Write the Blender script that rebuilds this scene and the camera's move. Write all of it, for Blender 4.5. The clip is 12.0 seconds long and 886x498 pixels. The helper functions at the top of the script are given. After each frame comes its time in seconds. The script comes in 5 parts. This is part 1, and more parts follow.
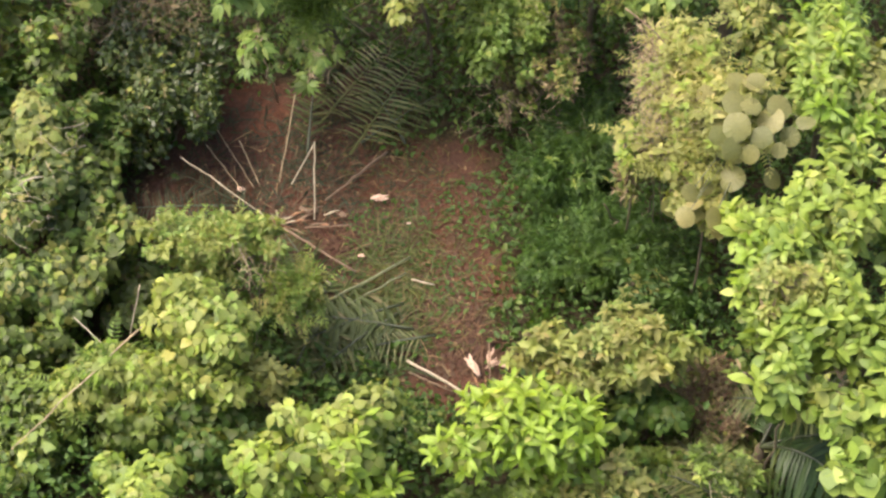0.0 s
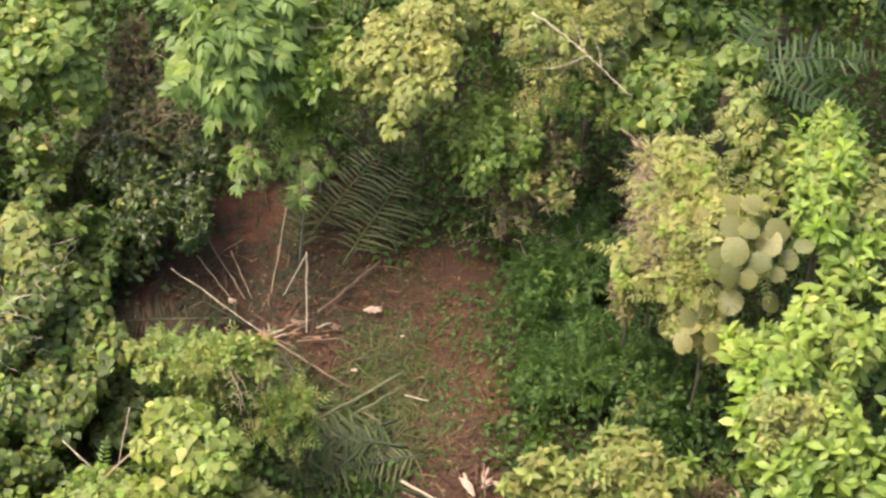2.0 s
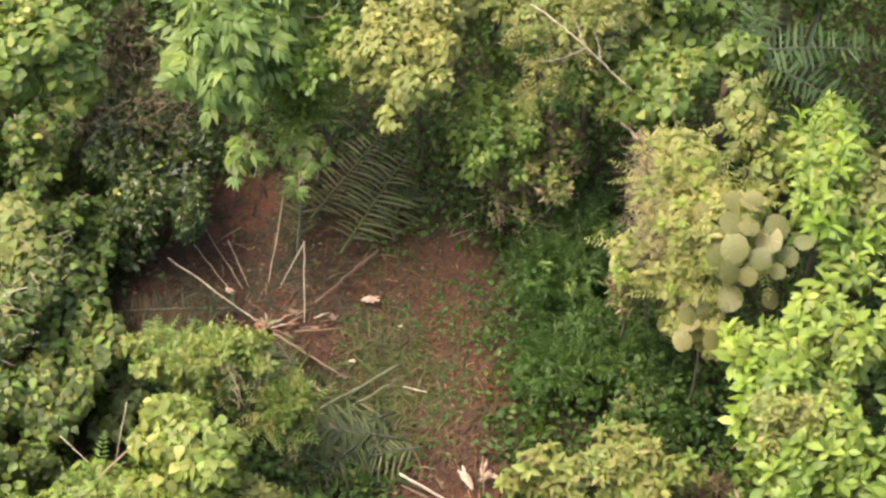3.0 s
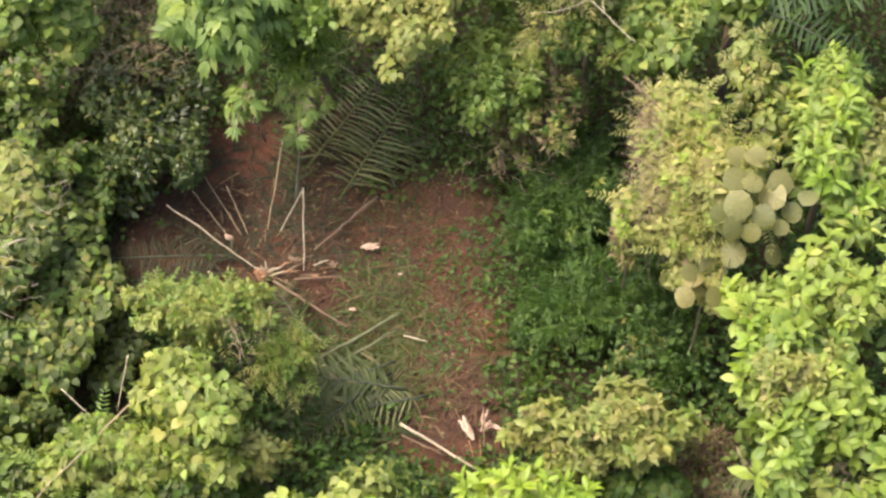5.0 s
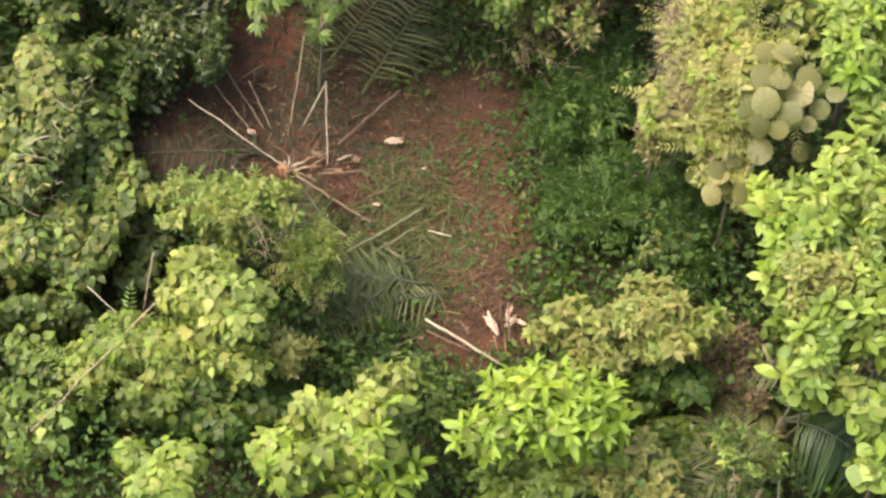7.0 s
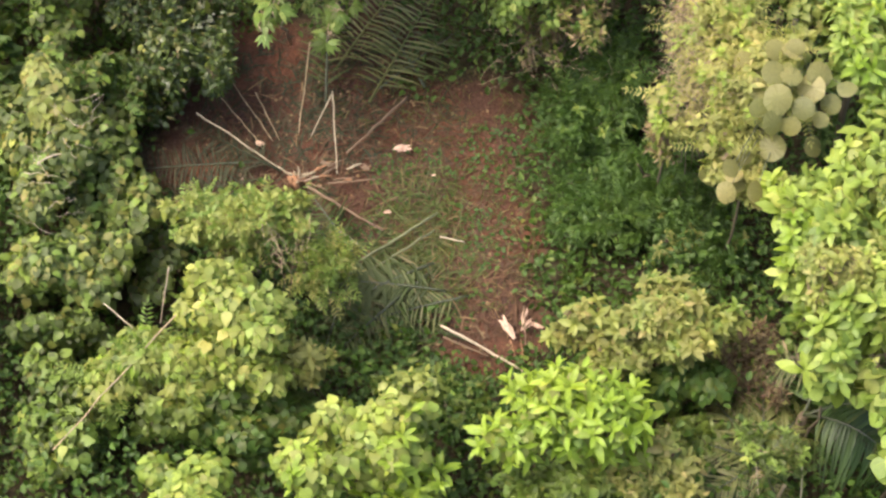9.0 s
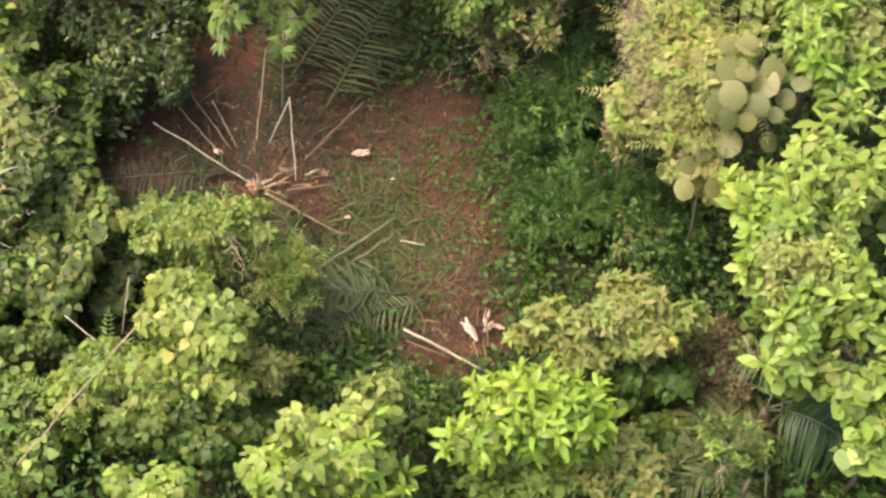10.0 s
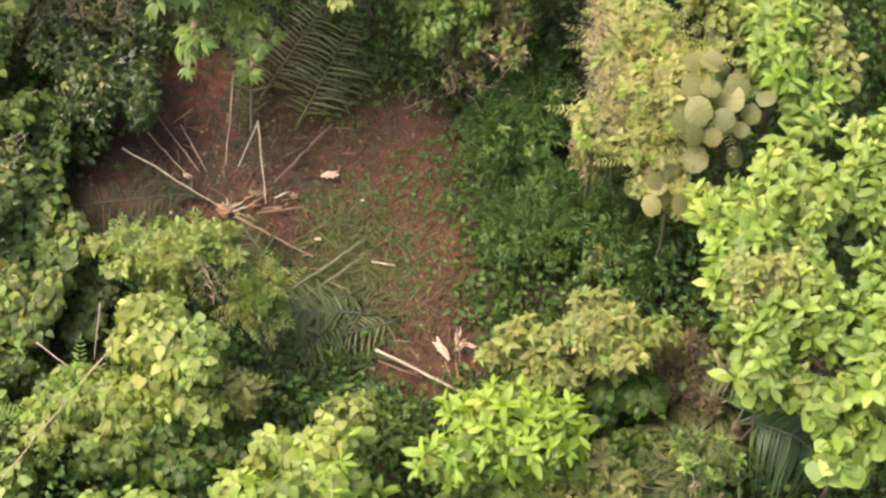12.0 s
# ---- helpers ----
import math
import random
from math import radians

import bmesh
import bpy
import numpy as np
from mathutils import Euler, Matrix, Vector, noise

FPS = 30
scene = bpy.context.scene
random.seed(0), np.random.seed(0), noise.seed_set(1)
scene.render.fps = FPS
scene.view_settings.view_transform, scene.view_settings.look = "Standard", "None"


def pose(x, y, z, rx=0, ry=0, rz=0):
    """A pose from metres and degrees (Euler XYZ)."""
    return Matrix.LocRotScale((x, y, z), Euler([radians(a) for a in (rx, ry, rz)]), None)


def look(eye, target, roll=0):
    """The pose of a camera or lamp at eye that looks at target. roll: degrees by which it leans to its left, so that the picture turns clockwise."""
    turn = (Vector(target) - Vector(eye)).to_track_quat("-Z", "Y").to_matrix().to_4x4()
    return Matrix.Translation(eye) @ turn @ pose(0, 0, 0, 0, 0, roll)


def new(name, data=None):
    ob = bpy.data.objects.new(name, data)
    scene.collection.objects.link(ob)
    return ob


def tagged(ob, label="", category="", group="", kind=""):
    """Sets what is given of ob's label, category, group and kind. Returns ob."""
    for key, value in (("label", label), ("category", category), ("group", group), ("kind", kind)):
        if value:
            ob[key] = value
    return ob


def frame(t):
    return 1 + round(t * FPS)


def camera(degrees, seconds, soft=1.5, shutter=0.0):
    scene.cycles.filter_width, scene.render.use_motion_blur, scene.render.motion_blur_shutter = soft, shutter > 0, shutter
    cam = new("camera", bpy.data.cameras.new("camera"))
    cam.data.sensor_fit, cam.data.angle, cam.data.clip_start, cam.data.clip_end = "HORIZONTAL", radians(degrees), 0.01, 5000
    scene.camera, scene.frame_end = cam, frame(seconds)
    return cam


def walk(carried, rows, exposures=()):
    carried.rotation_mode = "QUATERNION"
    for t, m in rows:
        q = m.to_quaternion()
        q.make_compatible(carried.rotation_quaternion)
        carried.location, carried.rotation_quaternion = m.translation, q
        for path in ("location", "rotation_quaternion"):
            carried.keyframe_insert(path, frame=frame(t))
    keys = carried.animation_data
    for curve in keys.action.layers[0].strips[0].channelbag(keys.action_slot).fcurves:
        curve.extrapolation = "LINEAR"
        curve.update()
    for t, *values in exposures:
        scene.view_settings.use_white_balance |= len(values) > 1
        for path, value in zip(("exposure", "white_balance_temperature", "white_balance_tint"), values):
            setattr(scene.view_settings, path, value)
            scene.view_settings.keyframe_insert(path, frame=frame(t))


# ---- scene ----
cam = camera(26.0, 12.0, soft=2.6)
PATH = [
    (0, (0.529, -13.789, 19.824), (0.467, -12.595, 18.221), -2.7),
    (0.5, (0.534, -13.729, 19.822), (0.473, -12.53, 18.222), -2.7),
    (1, (0.524, -13.498, 19.904), (0.463, -12.288, 18.313), -2.6),
    (1.5, (0.486, -13.132, 20.067), (0.431, -11.909, 18.485), -2.5),
    (2, (0.487, -12.764, 20.233), (0.435, -11.545, 18.649), -2.4),
    (2.5, (0.493, -12.457, 20.383), (0.441, -11.242, 18.795), -2.5),
    (3, (0.493, -12.227, 20.482), (0.442, -11.054, 18.863), -2.5),
    (3.2, (0.455, -12.159, 20.532), (0.407, -11.007, 18.898), -2.4),
    (4.8, (0.282, -11.668, 20.794), (0.248, -10.569, 19.123), -1.9),
    (5, (0.302, -11.613, 20.802), (0.266, -10.531, 19.12), -2.0),
    (5.5, (0.347, -11.535, 20.813), (0.306, -10.491, 19.108), -2.3),
    (6, (0.344, -11.456, 20.844), (0.303, -10.448, 19.116), -2.4),
    (6.5, (0.278, -11.381, 20.887), (0.236, -10.41, 19.139), -2.6),
    (7, (0.157, -11.321, 20.935), (0.107, -10.356, 19.184), -3.1),
    (7.2, (0.109, -11.299, 20.98), (0.053, -10.336, 19.228), -3.4),
    (8.8, (-0.271, -11.309, 20.982), (-0.305, -10.341, 19.232), -3.8),
    (9, (-0.263, -11.32, 20.985), (-0.291, -10.351, 19.236), -3.7),
    (9.5, (-0.249, -11.305, 20.993), (-0.259, -10.337, 19.243), -3.5),
    (10, (-0.213, -11.313, 21.012), (-0.204, -10.344, 19.262), -3.2),
    (10.5, (-0.195, -11.318, 21.044), (-0.171, -10.346, 19.296), -3.0),
    (11, (-0.178, -11.33, 21.061), (-0.144, -10.355, 19.315), -2.9),
    (11.5, (-0.163, -11.358, 21.066), (-0.128, -10.377, 19.323), -2.9),
    (12, (-0.162, -11.378, 21.064), (-0.125, -10.391, 19.325), -2.8),
]
walk(cam, [(t, look(eye, aim, roll)) for t, eye, aim, roll in PATH], [(0.0, 2.04, 6350, 25), (12.0, 2.04, 6350, 25)])

# ---- light: hazy tropical sun and sky ----
SUN_UP = radians(62)
world = bpy.data.worlds.new("world")
scene.world = world
world.use_nodes = True
wn = world.node_tree.nodes
sky = wn.new("ShaderNodeTexSky")
sky.sky_type, sky.sun_disc = "NISHITA", False
sky.sun_elevation, sky.sun_rotation = SUN_UP, radians(-75)
sky.air_density, sky.dust_density, sky.ozone_density = 1.0, 7.0, 0.4
world.node_tree.links.new(sky.outputs[0], wn["Background"].inputs[0])
wn["Background"].inputs[1].default_value = 0.15
sun = new("sun", bpy.data.lights.new("sun", "SUN"))
sun.data.energy, sun.data.angle, sun.data.color = 0.74, radians(26), (1.0, 0.94, 0.82)
sun.matrix_world = look((-6, 2.4, 12.2), (0, 0, 0))

# ---- materials ----


def material(name):
    m = bpy.data.materials.new(name)
    m.use_nodes = True
    nt = m.node_tree
    return m, nt, nt.nodes["Principled BSDF"], nt.nodes["Material Output"]


def node(nt, kind, **inputs):
    n = nt.nodes.new(kind)
    for key, value in inputs.items():
        n.inputs[key.replace("_", " ")].default_value = value
    return n


def ramp(nt, source, stops):
    r = nt.nodes.new("ShaderNodeValToRGB")
    while len(r.color_ramp.elements) < len(stops):
        r.color_ramp.elements.new(0.5)
    for el, (at, colour) in zip(r.color_ramp.elements, stops):
        el.position, el.color = at, (*colour, 1)
    nt.links.new(source, r.inputs[0])
    return r.outputs[0]


def leaf_material(name, dark, mid, light, old, gloss=0.45, clear=0.4, old_share=0.06, grain=0.55):
    """Leaves that differ one by one, with blotches, veins of relief and light passing through them."""
    m, nt, bsdf, out = material(name)
    link = nt.links.new
    info, geo = nt.nodes.new("ShaderNodeObjectInfo"), nt.nodes.new("ShaderNodeNewGeometry")
    add = nt.nodes.new("ShaderNodeMath")
    add.operation = "ADD"
    link(info.outputs["Random"], add.inputs[0])
    link(geo.outputs["Random Per Island"], add.inputs[1])
    frac = nt.nodes.new("ShaderNodeMath")
    frac.operation = "FRACT"
    link(add.outputs[0], frac.inputs[0])
    dark, light = (tuple(0.65 * e + 0.35 * m_ for e, m_ in zip(end, mid)) for end in (dark, light))
    colour = ramp(nt, frac.outputs[0], [(0.0, dark), (0.4, mid), (1 - old_share - 0.06, light), (1 - old_share * 0.5, old)])
    big, fine = node(nt, "ShaderNodeTexNoise", Scale=1.3, Detail=3.0), node(nt, "ShaderNodeTexNoise", Scale=38.0, Detail=4.0)
    for tex in (big, fine):
        link(geo.outputs["Position"], tex.inputs["Vector"])
    blend = nt.nodes.new("ShaderNodeMix")
    blend.data_type, blend.blend_type = "RGBA", "MULTIPLY"
    blend.inputs[0].default_value = grain
    link(colour, blend.inputs[6])
    link(ramp(nt, fine.outputs[0], [(0.3, (0.7, 0.72, 0.6)), (0.7, (1.15, 1.12, 1.1))]), blend.inputs[7])
    tone = nt.nodes.new("ShaderNodeMix")
    tone.data_type, tone.blend_type = "RGBA", "MULTIPLY"
    tone.inputs[0].default_value = 0.8
    link(blend.outputs[2], tone.inputs[6])
    link(ramp(nt, big.outputs[0], [(0.3, (0.75, 0.86, 0.8)), (0.7, (1.2, 1.1, 0.95))]), tone.inputs[7])
    link(tone.outputs[2], bsdf.inputs["Base Color"])
    bsdf.inputs["Roughness"].default_value = gloss
    bsdf.inputs["Specular IOR Level"].default_value = 0.3
    bump = node(nt, "ShaderNodeBump", Strength=0.35, Distance=0.01)
    link(fine.outputs[0], bump.inputs["Height"])
    link(bump.outputs[0], bsdf.inputs["Normal"])
    thin = nt.nodes.new("ShaderNodeBsdfTranslucent")
    warm = nt.nodes.new("ShaderNodeMix")
    warm.data_type, warm.blend_type = "RGBA", "MULTIPLY"
    warm.inputs[0].default_value = 1.0
    warm.inputs[7].default_value = (1.25, 1.2, 0.5, 1)
    link(tone.outputs[2], warm.inputs[6])
    link(warm.outputs[2], thin.inputs["Color"])
    mix = nt.nodes.new("ShaderNodeMixShader")
    mix.inputs[0].default_value = clear
    link(bsdf.outputs[0], mix.inputs[1])
    link(thin.outputs[0], mix.inputs[2])
    link(mix.outputs[0], out.inputs["Surface"])
    return m


def rough_material(name, stops, scale, fine_scale, stretch=(1, 1, 1), gloss=0.85, relief=0.5, depth=0.02):
    """Bark, split wood and soil: two scales of noise in colour and relief."""
    m, nt, bsdf, out = material(name)
    link = nt.links.new
    geo, info = nt.nodes.new("ShaderNodeNewGeometry"), nt.nodes.new("ShaderNodeObjectInfo")
    coord = nt.nodes.new("ShaderNodeTexCoord")
    place = nt.nodes.new("ShaderNodeMapping")
    place.inputs["Scale"].default_value = stretch
    link(coord.outputs["Object"], place.inputs[0])
    big, fine = node(nt, "ShaderNodeTexNoise", Scale=scale, Detail=5.0, Roughness=0.6), node(nt, "ShaderNodeTexNoise", Scale=fine_scale, Detail=6.0, Roughness=0.7)
    link(place.outputs[0], big.inputs["Vector"])
    link(place.outputs[0], fine.inputs["Vector"])
    colour = ramp(nt, big.outputs[0], stops)
    blend = nt.nodes.new("ShaderNodeMix")
    blend.data_type, blend.blend_type = "RGBA", "MULTIPLY"
    blend.inputs[0].default_value = 0.9
    link(colour, blend.inputs[6])
    link(ramp(nt, fine.outputs[0], [(0.3, (0.5, 0.5, 0.5)), (0.7, (1.3, 1.28, 1.25))]), blend.inputs[7])
    link(blend.outputs[2], bsdf.inputs["Base Color"])
    bsdf.inputs["Roughness"].default_value = gloss
    bump = node(nt, "ShaderNodeBump", Strength=relief, Distance=depth)
    link(fine.outputs[0], bump.inputs["Height"])
    link(bump.outputs[0], bsdf.inputs["Normal"])
    return m


LIME = leaf_material("lime_leaf", (0.122, 0.196, 0.016), (0.178, 0.284, 0.023), (0.250, 0.375, 0.042), (0.290, 0.370, 0.050), 0.45, 0.44, 0.03)
PALE = leaf_material("pale_leaf", (0.107, 0.136, 0.026), (0.158, 0.200, 0.038), (0.225, 0.270, 0.064), (0.280, 0.300, 0.080), 0.52, 0.38, 0.03)
PALE_LIME = leaf_material("pale_lime_leaf", (0.121, 0.180, 0.026), (0.179, 0.265, 0.039), (0.259, 0.358, 0.065), (0.320, 0.380, 0.080), 0.48, 0.42, 0.03)
FRESH = leaf_material("fresh_green_leaf", (0.084, 0.138, 0.021), (0.122, 0.198, 0.031), (0.179, 0.271, 0.055), (0.24, 0.29, 0.06), 0.48, 0.42, 0.03)
YELLOW = leaf_material("straw_leaf", (0.140, 0.162, 0.040), (0.205, 0.230, 0.058), (0.290, 0.310, 0.090), (0.310, 0.300, 0.100), 0.55, 0.4, 0.06)
WITHERED = leaf_material("withered_leaf", (0.072, 0.056, 0.025), (0.108, 0.086, 0.040), (0.160, 0.124, 0.064), (0.220, 0.180, 0.095), 0.65, 0.25, 0.1)
MID = leaf_material("green_leaf", (0.053, 0.083, 0.012), (0.078, 0.122, 0.017), (0.112, 0.165, 0.029), (0.150, 0.170, 0.030), 0.5, 0.4, 0.03)
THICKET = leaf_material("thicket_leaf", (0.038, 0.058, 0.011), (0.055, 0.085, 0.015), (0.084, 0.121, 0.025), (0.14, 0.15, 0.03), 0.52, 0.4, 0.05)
DEEP = leaf_material("deep_green_leaf", (0.018, 0.046, 0.005), (0.029, 0.070, 0.007), (0.048, 0.102, 0.012), (0.07, 0.13, 0.022), 0.6, 0.40, 0.03)
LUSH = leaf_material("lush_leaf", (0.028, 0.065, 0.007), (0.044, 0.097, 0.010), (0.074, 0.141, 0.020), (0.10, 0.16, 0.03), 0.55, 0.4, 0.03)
DARK = leaf_material("dark_glossy_leaf", (0.022, 0.038, 0.008), (0.038, 0.064, 0.014), (0.066, 0.104, 0.028), (0.110, 0.115, 0.040), 0.32, 0.25, 0.05)
OLIVE = leaf_material("olive_leaf", (0.098, 0.112, 0.025), (0.143, 0.163, 0.036), (0.207, 0.220, 0.061), (0.230, 0.210, 0.070), 0.58, 0.36, 0.08)
ROUND = leaf_material("large_round_leaf", (0.090, 0.103, 0.031), (0.136, 0.147, 0.045), (0.197, 0.196, 0.067), (0.215, 0.205, 0.075), 0.5, 0.4, 0.1, 0.5)
PALM = leaf_material("palm_leaf", (0.026, 0.040, 0.007), (0.042, 0.062, 0.011), (0.067, 0.092, 0.019), (0.10, 0.095, 0.035), 0.6, 0.3, 0.06)
PALM_GREY = leaf_material("grey_palm_leaf", (0.058, 0.072, 0.018), (0.090, 0.108, 0.028), (0.139, 0.156, 0.049), (0.130, 0.140, 0.055), 0.5, 0.3, 0.06)
PALM_DARK = leaf_material("dark_palm_leaf", (0.014, 0.034, 0.006), (0.026, 0.056, 0.011), (0.050, 0.092, 0.022), (0.06, 0.085, 0.02), 0.45, 0.3, 0.04)
# withered palm leaf, with the shade under the shrub put into its colour
WITHERED_SHADED_PALM = leaf_material("withered_shaded_palm_leaf", (0.014, 0.019, 0.006), (0.022, 0.030, 0.010), (0.040, 0.048, 0.019), (0.06, 0.045, 0.02), 0.7, 0.25, 0.1)
GRASS = leaf_material("grass_blade", (0.033, 0.047, 0.007), (0.053, 0.071, 0.010), (0.082, 0.099, 0.017), (0.13, 0.10, 0.04), 0.55, 0.35, 0.12)
DEAD = leaf_material("dead_leaf", (0.036, 0.019, 0.008), (0.058, 0.031, 0.013), (0.092, 0.052, 0.024), (0.150, 0.105, 0.050), 0.75, 0.2, 0.1)
SPRAY = leaf_material("spray_leaf", (0.074, 0.131, 0.023), (0.109, 0.182, 0.033), (0.166, 0.256, 0.061), (0.22, 0.29, 0.07), 0.45, 0.42, 0.03)
BARK = rough_material("bark", [(0.3, (0.055, 0.042, 0.019)), (0.7, (0.125, 0.102, 0.050))], 6, 45, (1, 1, 0.3))
PALE_WOOD = rough_material("weathered_wood", [(0.3, (0.23, 0.20, 0.115)), (0.7, (0.38, 0.345, 0.215))], 9, 70)
BROWN_WOOD = rough_material("brown_stalk", [(0.3, (0.085, 0.056, 0.026)), (0.7, (0.175, 0.125, 0.066))], 9, 70)
DRY_TWIG = rough_material("dry_twig", [(0.3, (0.20, 0.155, 0.075)), (0.7, (0.34, 0.28, 0.145))], 9, 70)
GREEN_STALK = rough_material("green_stalk", [(0.3, (0.06, 0.08, 0.025)), (0.7, (0.13, 0.145, 0.055))], 9, 70, gloss=0.5)
PALM_RIB = rough_material("palm_rib", [(0.3, (0.020, 0.030, 0.008)), (0.7, (0.040, 0.056, 0.017))], 9, 70, gloss=0.5)
SPLIT_WOOD = rough_material("split_wood", [(0.3, (0.15, 0.068, 0.024)), (0.65, (0.29, 0.165, 0.070))], 14, 60)
PITH = rough_material("pale_pith", [(0.3, (0.30, 0.20, 0.12)), (0.7, (0.48, 0.36, 0.24))], 14, 60)


def soil_material():
    m, nt, bsdf, out = material("red_soil")
    link = nt.links.new
    geo = nt.nodes.new("ShaderNodeNewGeometry")
    big, mid, fine = (node(nt, "ShaderNodeTexNoise", Scale=s, Detail=6.0, Roughness=0.65) for s in (0.7, 4.0, 34.0))
    for tex in (big, mid, fine):
        link(geo.outputs["Position"], tex.inputs["Vector"])
    soil = ramp(nt, mid.outputs[0], [(0.25, (0.040, 0.0168, 0.0068)), (0.55, (0.087, 0.0355, 0.0145)), (0.8, (0.142, 0.061, 0.026))])
    litter = ramp(nt, fine.outputs[0], [(0.35, (0.025, 0.015, 0.009)), (0.65, (0.063, 0.037, 0.021))])
    mask = ramp(nt, big.outputs[0], [(0.42, (0, 0, 0)), (0.66, (1, 1, 1))])
    blend = nt.nodes.new("ShaderNodeMix")
    blend.data_type = "RGBA"
    link(mask, blend.inputs[0])
    link(soil, blend.inputs[6])
    link(litter, blend.inputs[7])
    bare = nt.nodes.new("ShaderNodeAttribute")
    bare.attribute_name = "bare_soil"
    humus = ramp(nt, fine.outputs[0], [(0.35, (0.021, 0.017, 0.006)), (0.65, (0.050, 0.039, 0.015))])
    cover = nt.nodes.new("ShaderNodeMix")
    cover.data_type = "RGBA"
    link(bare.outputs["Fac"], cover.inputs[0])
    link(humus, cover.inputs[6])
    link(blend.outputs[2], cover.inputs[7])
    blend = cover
    grain = nt.nodes.new("ShaderNodeMix")
    grain.data_type, grain.blend_type = "RGBA", "MULTIPLY"
    grain.inputs[0].default_value = 0.8
    link(blend.outputs[2], grain.inputs[6])
    link(ramp(nt, fine.outputs[0], [(0.3, (0.55, 0.55, 0.55)), (0.7, (1.3, 1.3, 1.3))]), grain.inputs[7])
    link(grain.outputs[2], bsdf.inputs["Base Color"])
    bsdf.inputs["Roughness"].default_value = 0.95
    bsdf.inputs["Specular IOR Level"].default_value = 0.25
    bump = node(nt, "ShaderNodeBump", Strength=0.8, Distance=0.04)
    link(fine.outputs[0], bump.inputs["Height"])
    link(bump.outputs[0], bsdf.inputs["Normal"])
    return m


SOIL = soil_material()

# ---- building blocks ----


def mesh_of(name, verts, loops, sizes, mat, smooth=True):
    """A mesh from arrays: corners, the corner index of every loop, and the loops of every face."""
    me = bpy.data.meshes.new(name)
    sizes = np.asarray(sizes, np.int32)
    me.vertices.add(len(verts))
    me.vertices.foreach_set("co", np.ascontiguousarray(verts, np.float32).ravel())
    me.loops.add(len(loops))
    me.loops.foreach_set("vertex_index", np.ascontiguousarray(loops, np.int32))
    me.polygons.add(len(sizes))
    me.polygons.foreach_set("loop_start", np.r_[0, np.cumsum(sizes)[:-1]].astype(np.int32))
    me.polygons.foreach_set("loop_total", sizes)
    me.polygons.foreach_set("use_smooth", np.full(len(sizes), smooth))
    me.update(calc_edges=True)
    me.materials.append(mat)
    return me


def under(name, me, parent, label="", kind=""):
    ob = new(name, me)
    ob.parent = parent
    return tagged(ob, label=label, kind=kind)


def thing(name, base, label, category, group=""):
    ob = new(name)
    ob.location = base
    return tagged(ob, label, category, group)


def leaf_shape(widths, fold=0.25, droop=0.25, curl=0.0):
    """A leaf of length 1 along +y, face up: half widths from stalk to tip, folded along its rib and drooping to the tip."""
    n = len(widths)
    verts, loops, sizes = [], [], []
    for i, w in enumerate(widths):
        s = i / (n - 1)
        z = -droop * s * s
        verts += [(-w, s - curl * w, z + fold * w), (0, s, z), (w, s - curl * w, z + fold * w)]
    for i in range(n - 1):
        a = 3 * i
        loops += [a, a + 1, a + 4, a + 3, a + 1, a + 2, a + 5, a + 4]
        sizes += [4, 4]
    return np.array(verts), np.array(loops), np.array(sizes)


OVATE = leaf_shape((0.03, 0.30, 0.36, 0.22, 0.01), 0.22, 0.3)
HEART = leaf_shape((0.20, 0.42, 0.44, 0.28, 0.02), 0.2, 0.35, 0.1)
DISC = leaf_shape((0.16, 0.42, 0.52, 0.50, 0.36, 0.06), 0.12, 0.12, 0.08)
OBOVATE = leaf_shape((0.03, 0.13, 0.225, 0.215, 0.03), 0.28, 0.42)
LEAFLET = leaf_shape((0.02, 0.155, 0.165, 0.09, 0.005), 0.24, 0.35)
BROAD_LEAFLET = leaf_shape((0.02, 0.19, 0.215, 0.11, 0.005), 0.24, 0.45)
UPRIGHT = leaf_shape((0.03, 0.11, 0.175, 0.15, 0.012), 0.32, 0.45)
CURLED = leaf_shape((0.04, 0.18, 0.26, 0.22, 0.04), 0.55, 0.6)
NARROW = leaf_shape((0.02, 0.12, 0.10, 0.005), 0.3, 0.4)
LANCE = leaf_shape((0.015, 0.10, 0.145, 0.11, 0.05, 0.004), 0.3, 0.35)
OVAL = leaf_shape((0.05, 0.34, 0.28, 0.01), 0.24, 0.3)
SMALL = leaf_shape((0.08, 0.36, 0.03), 0.25, 0.25)
SLIM = leaf_shape((0.04, 0.14, 0.01), 0.3, 0.3)
WOODS = (np.array([(0, 0, 0), (-0.3, 0.3, 0.08), (-0.26, 0.65, 0.02), (0, 1, -0.3), (0.26, 0.65, 0.02), (0.3, 0.3, 0.08)]), np.array([0, 3, 2, 1, 0, 5, 4, 3]), np.array([4, 4]))
BLADE = leaf_shape((0.03, 0.028, 0.02, 0.002), 0.3, 0.55)
WIDE_FINGER = leaf_shape((0.02, 0.055, 0.05, 0.035, 0.003), 0.4, 0.4)
STIFF_FINGER = leaf_shape((0.02, 0.05, 0.05, 0.035, 0.003), 0.35, 0.15)
FINGER = leaf_shape((0.015, 0.032, 0.028, 0.018, 0.002), 0.4, 0.45)


def unit(v):
    return v / np.maximum(np.linalg.norm(v, axis=-1, keepdims=True), 1e-9)


def turns(way, normal):
    """Turning matrices whose y is the leaf's way and whose z lies near the normal."""
    y = unit(way)
    x = np.cross(y, normal)
    bad = np.linalg.norm(x, axis=1) < 1e-3
    x[bad] = np.cross(y[bad], (0.3, 0.5, 0.8))
    x = unit(x)
    return np.stack([x, y, np.cross(x, y)], 2)


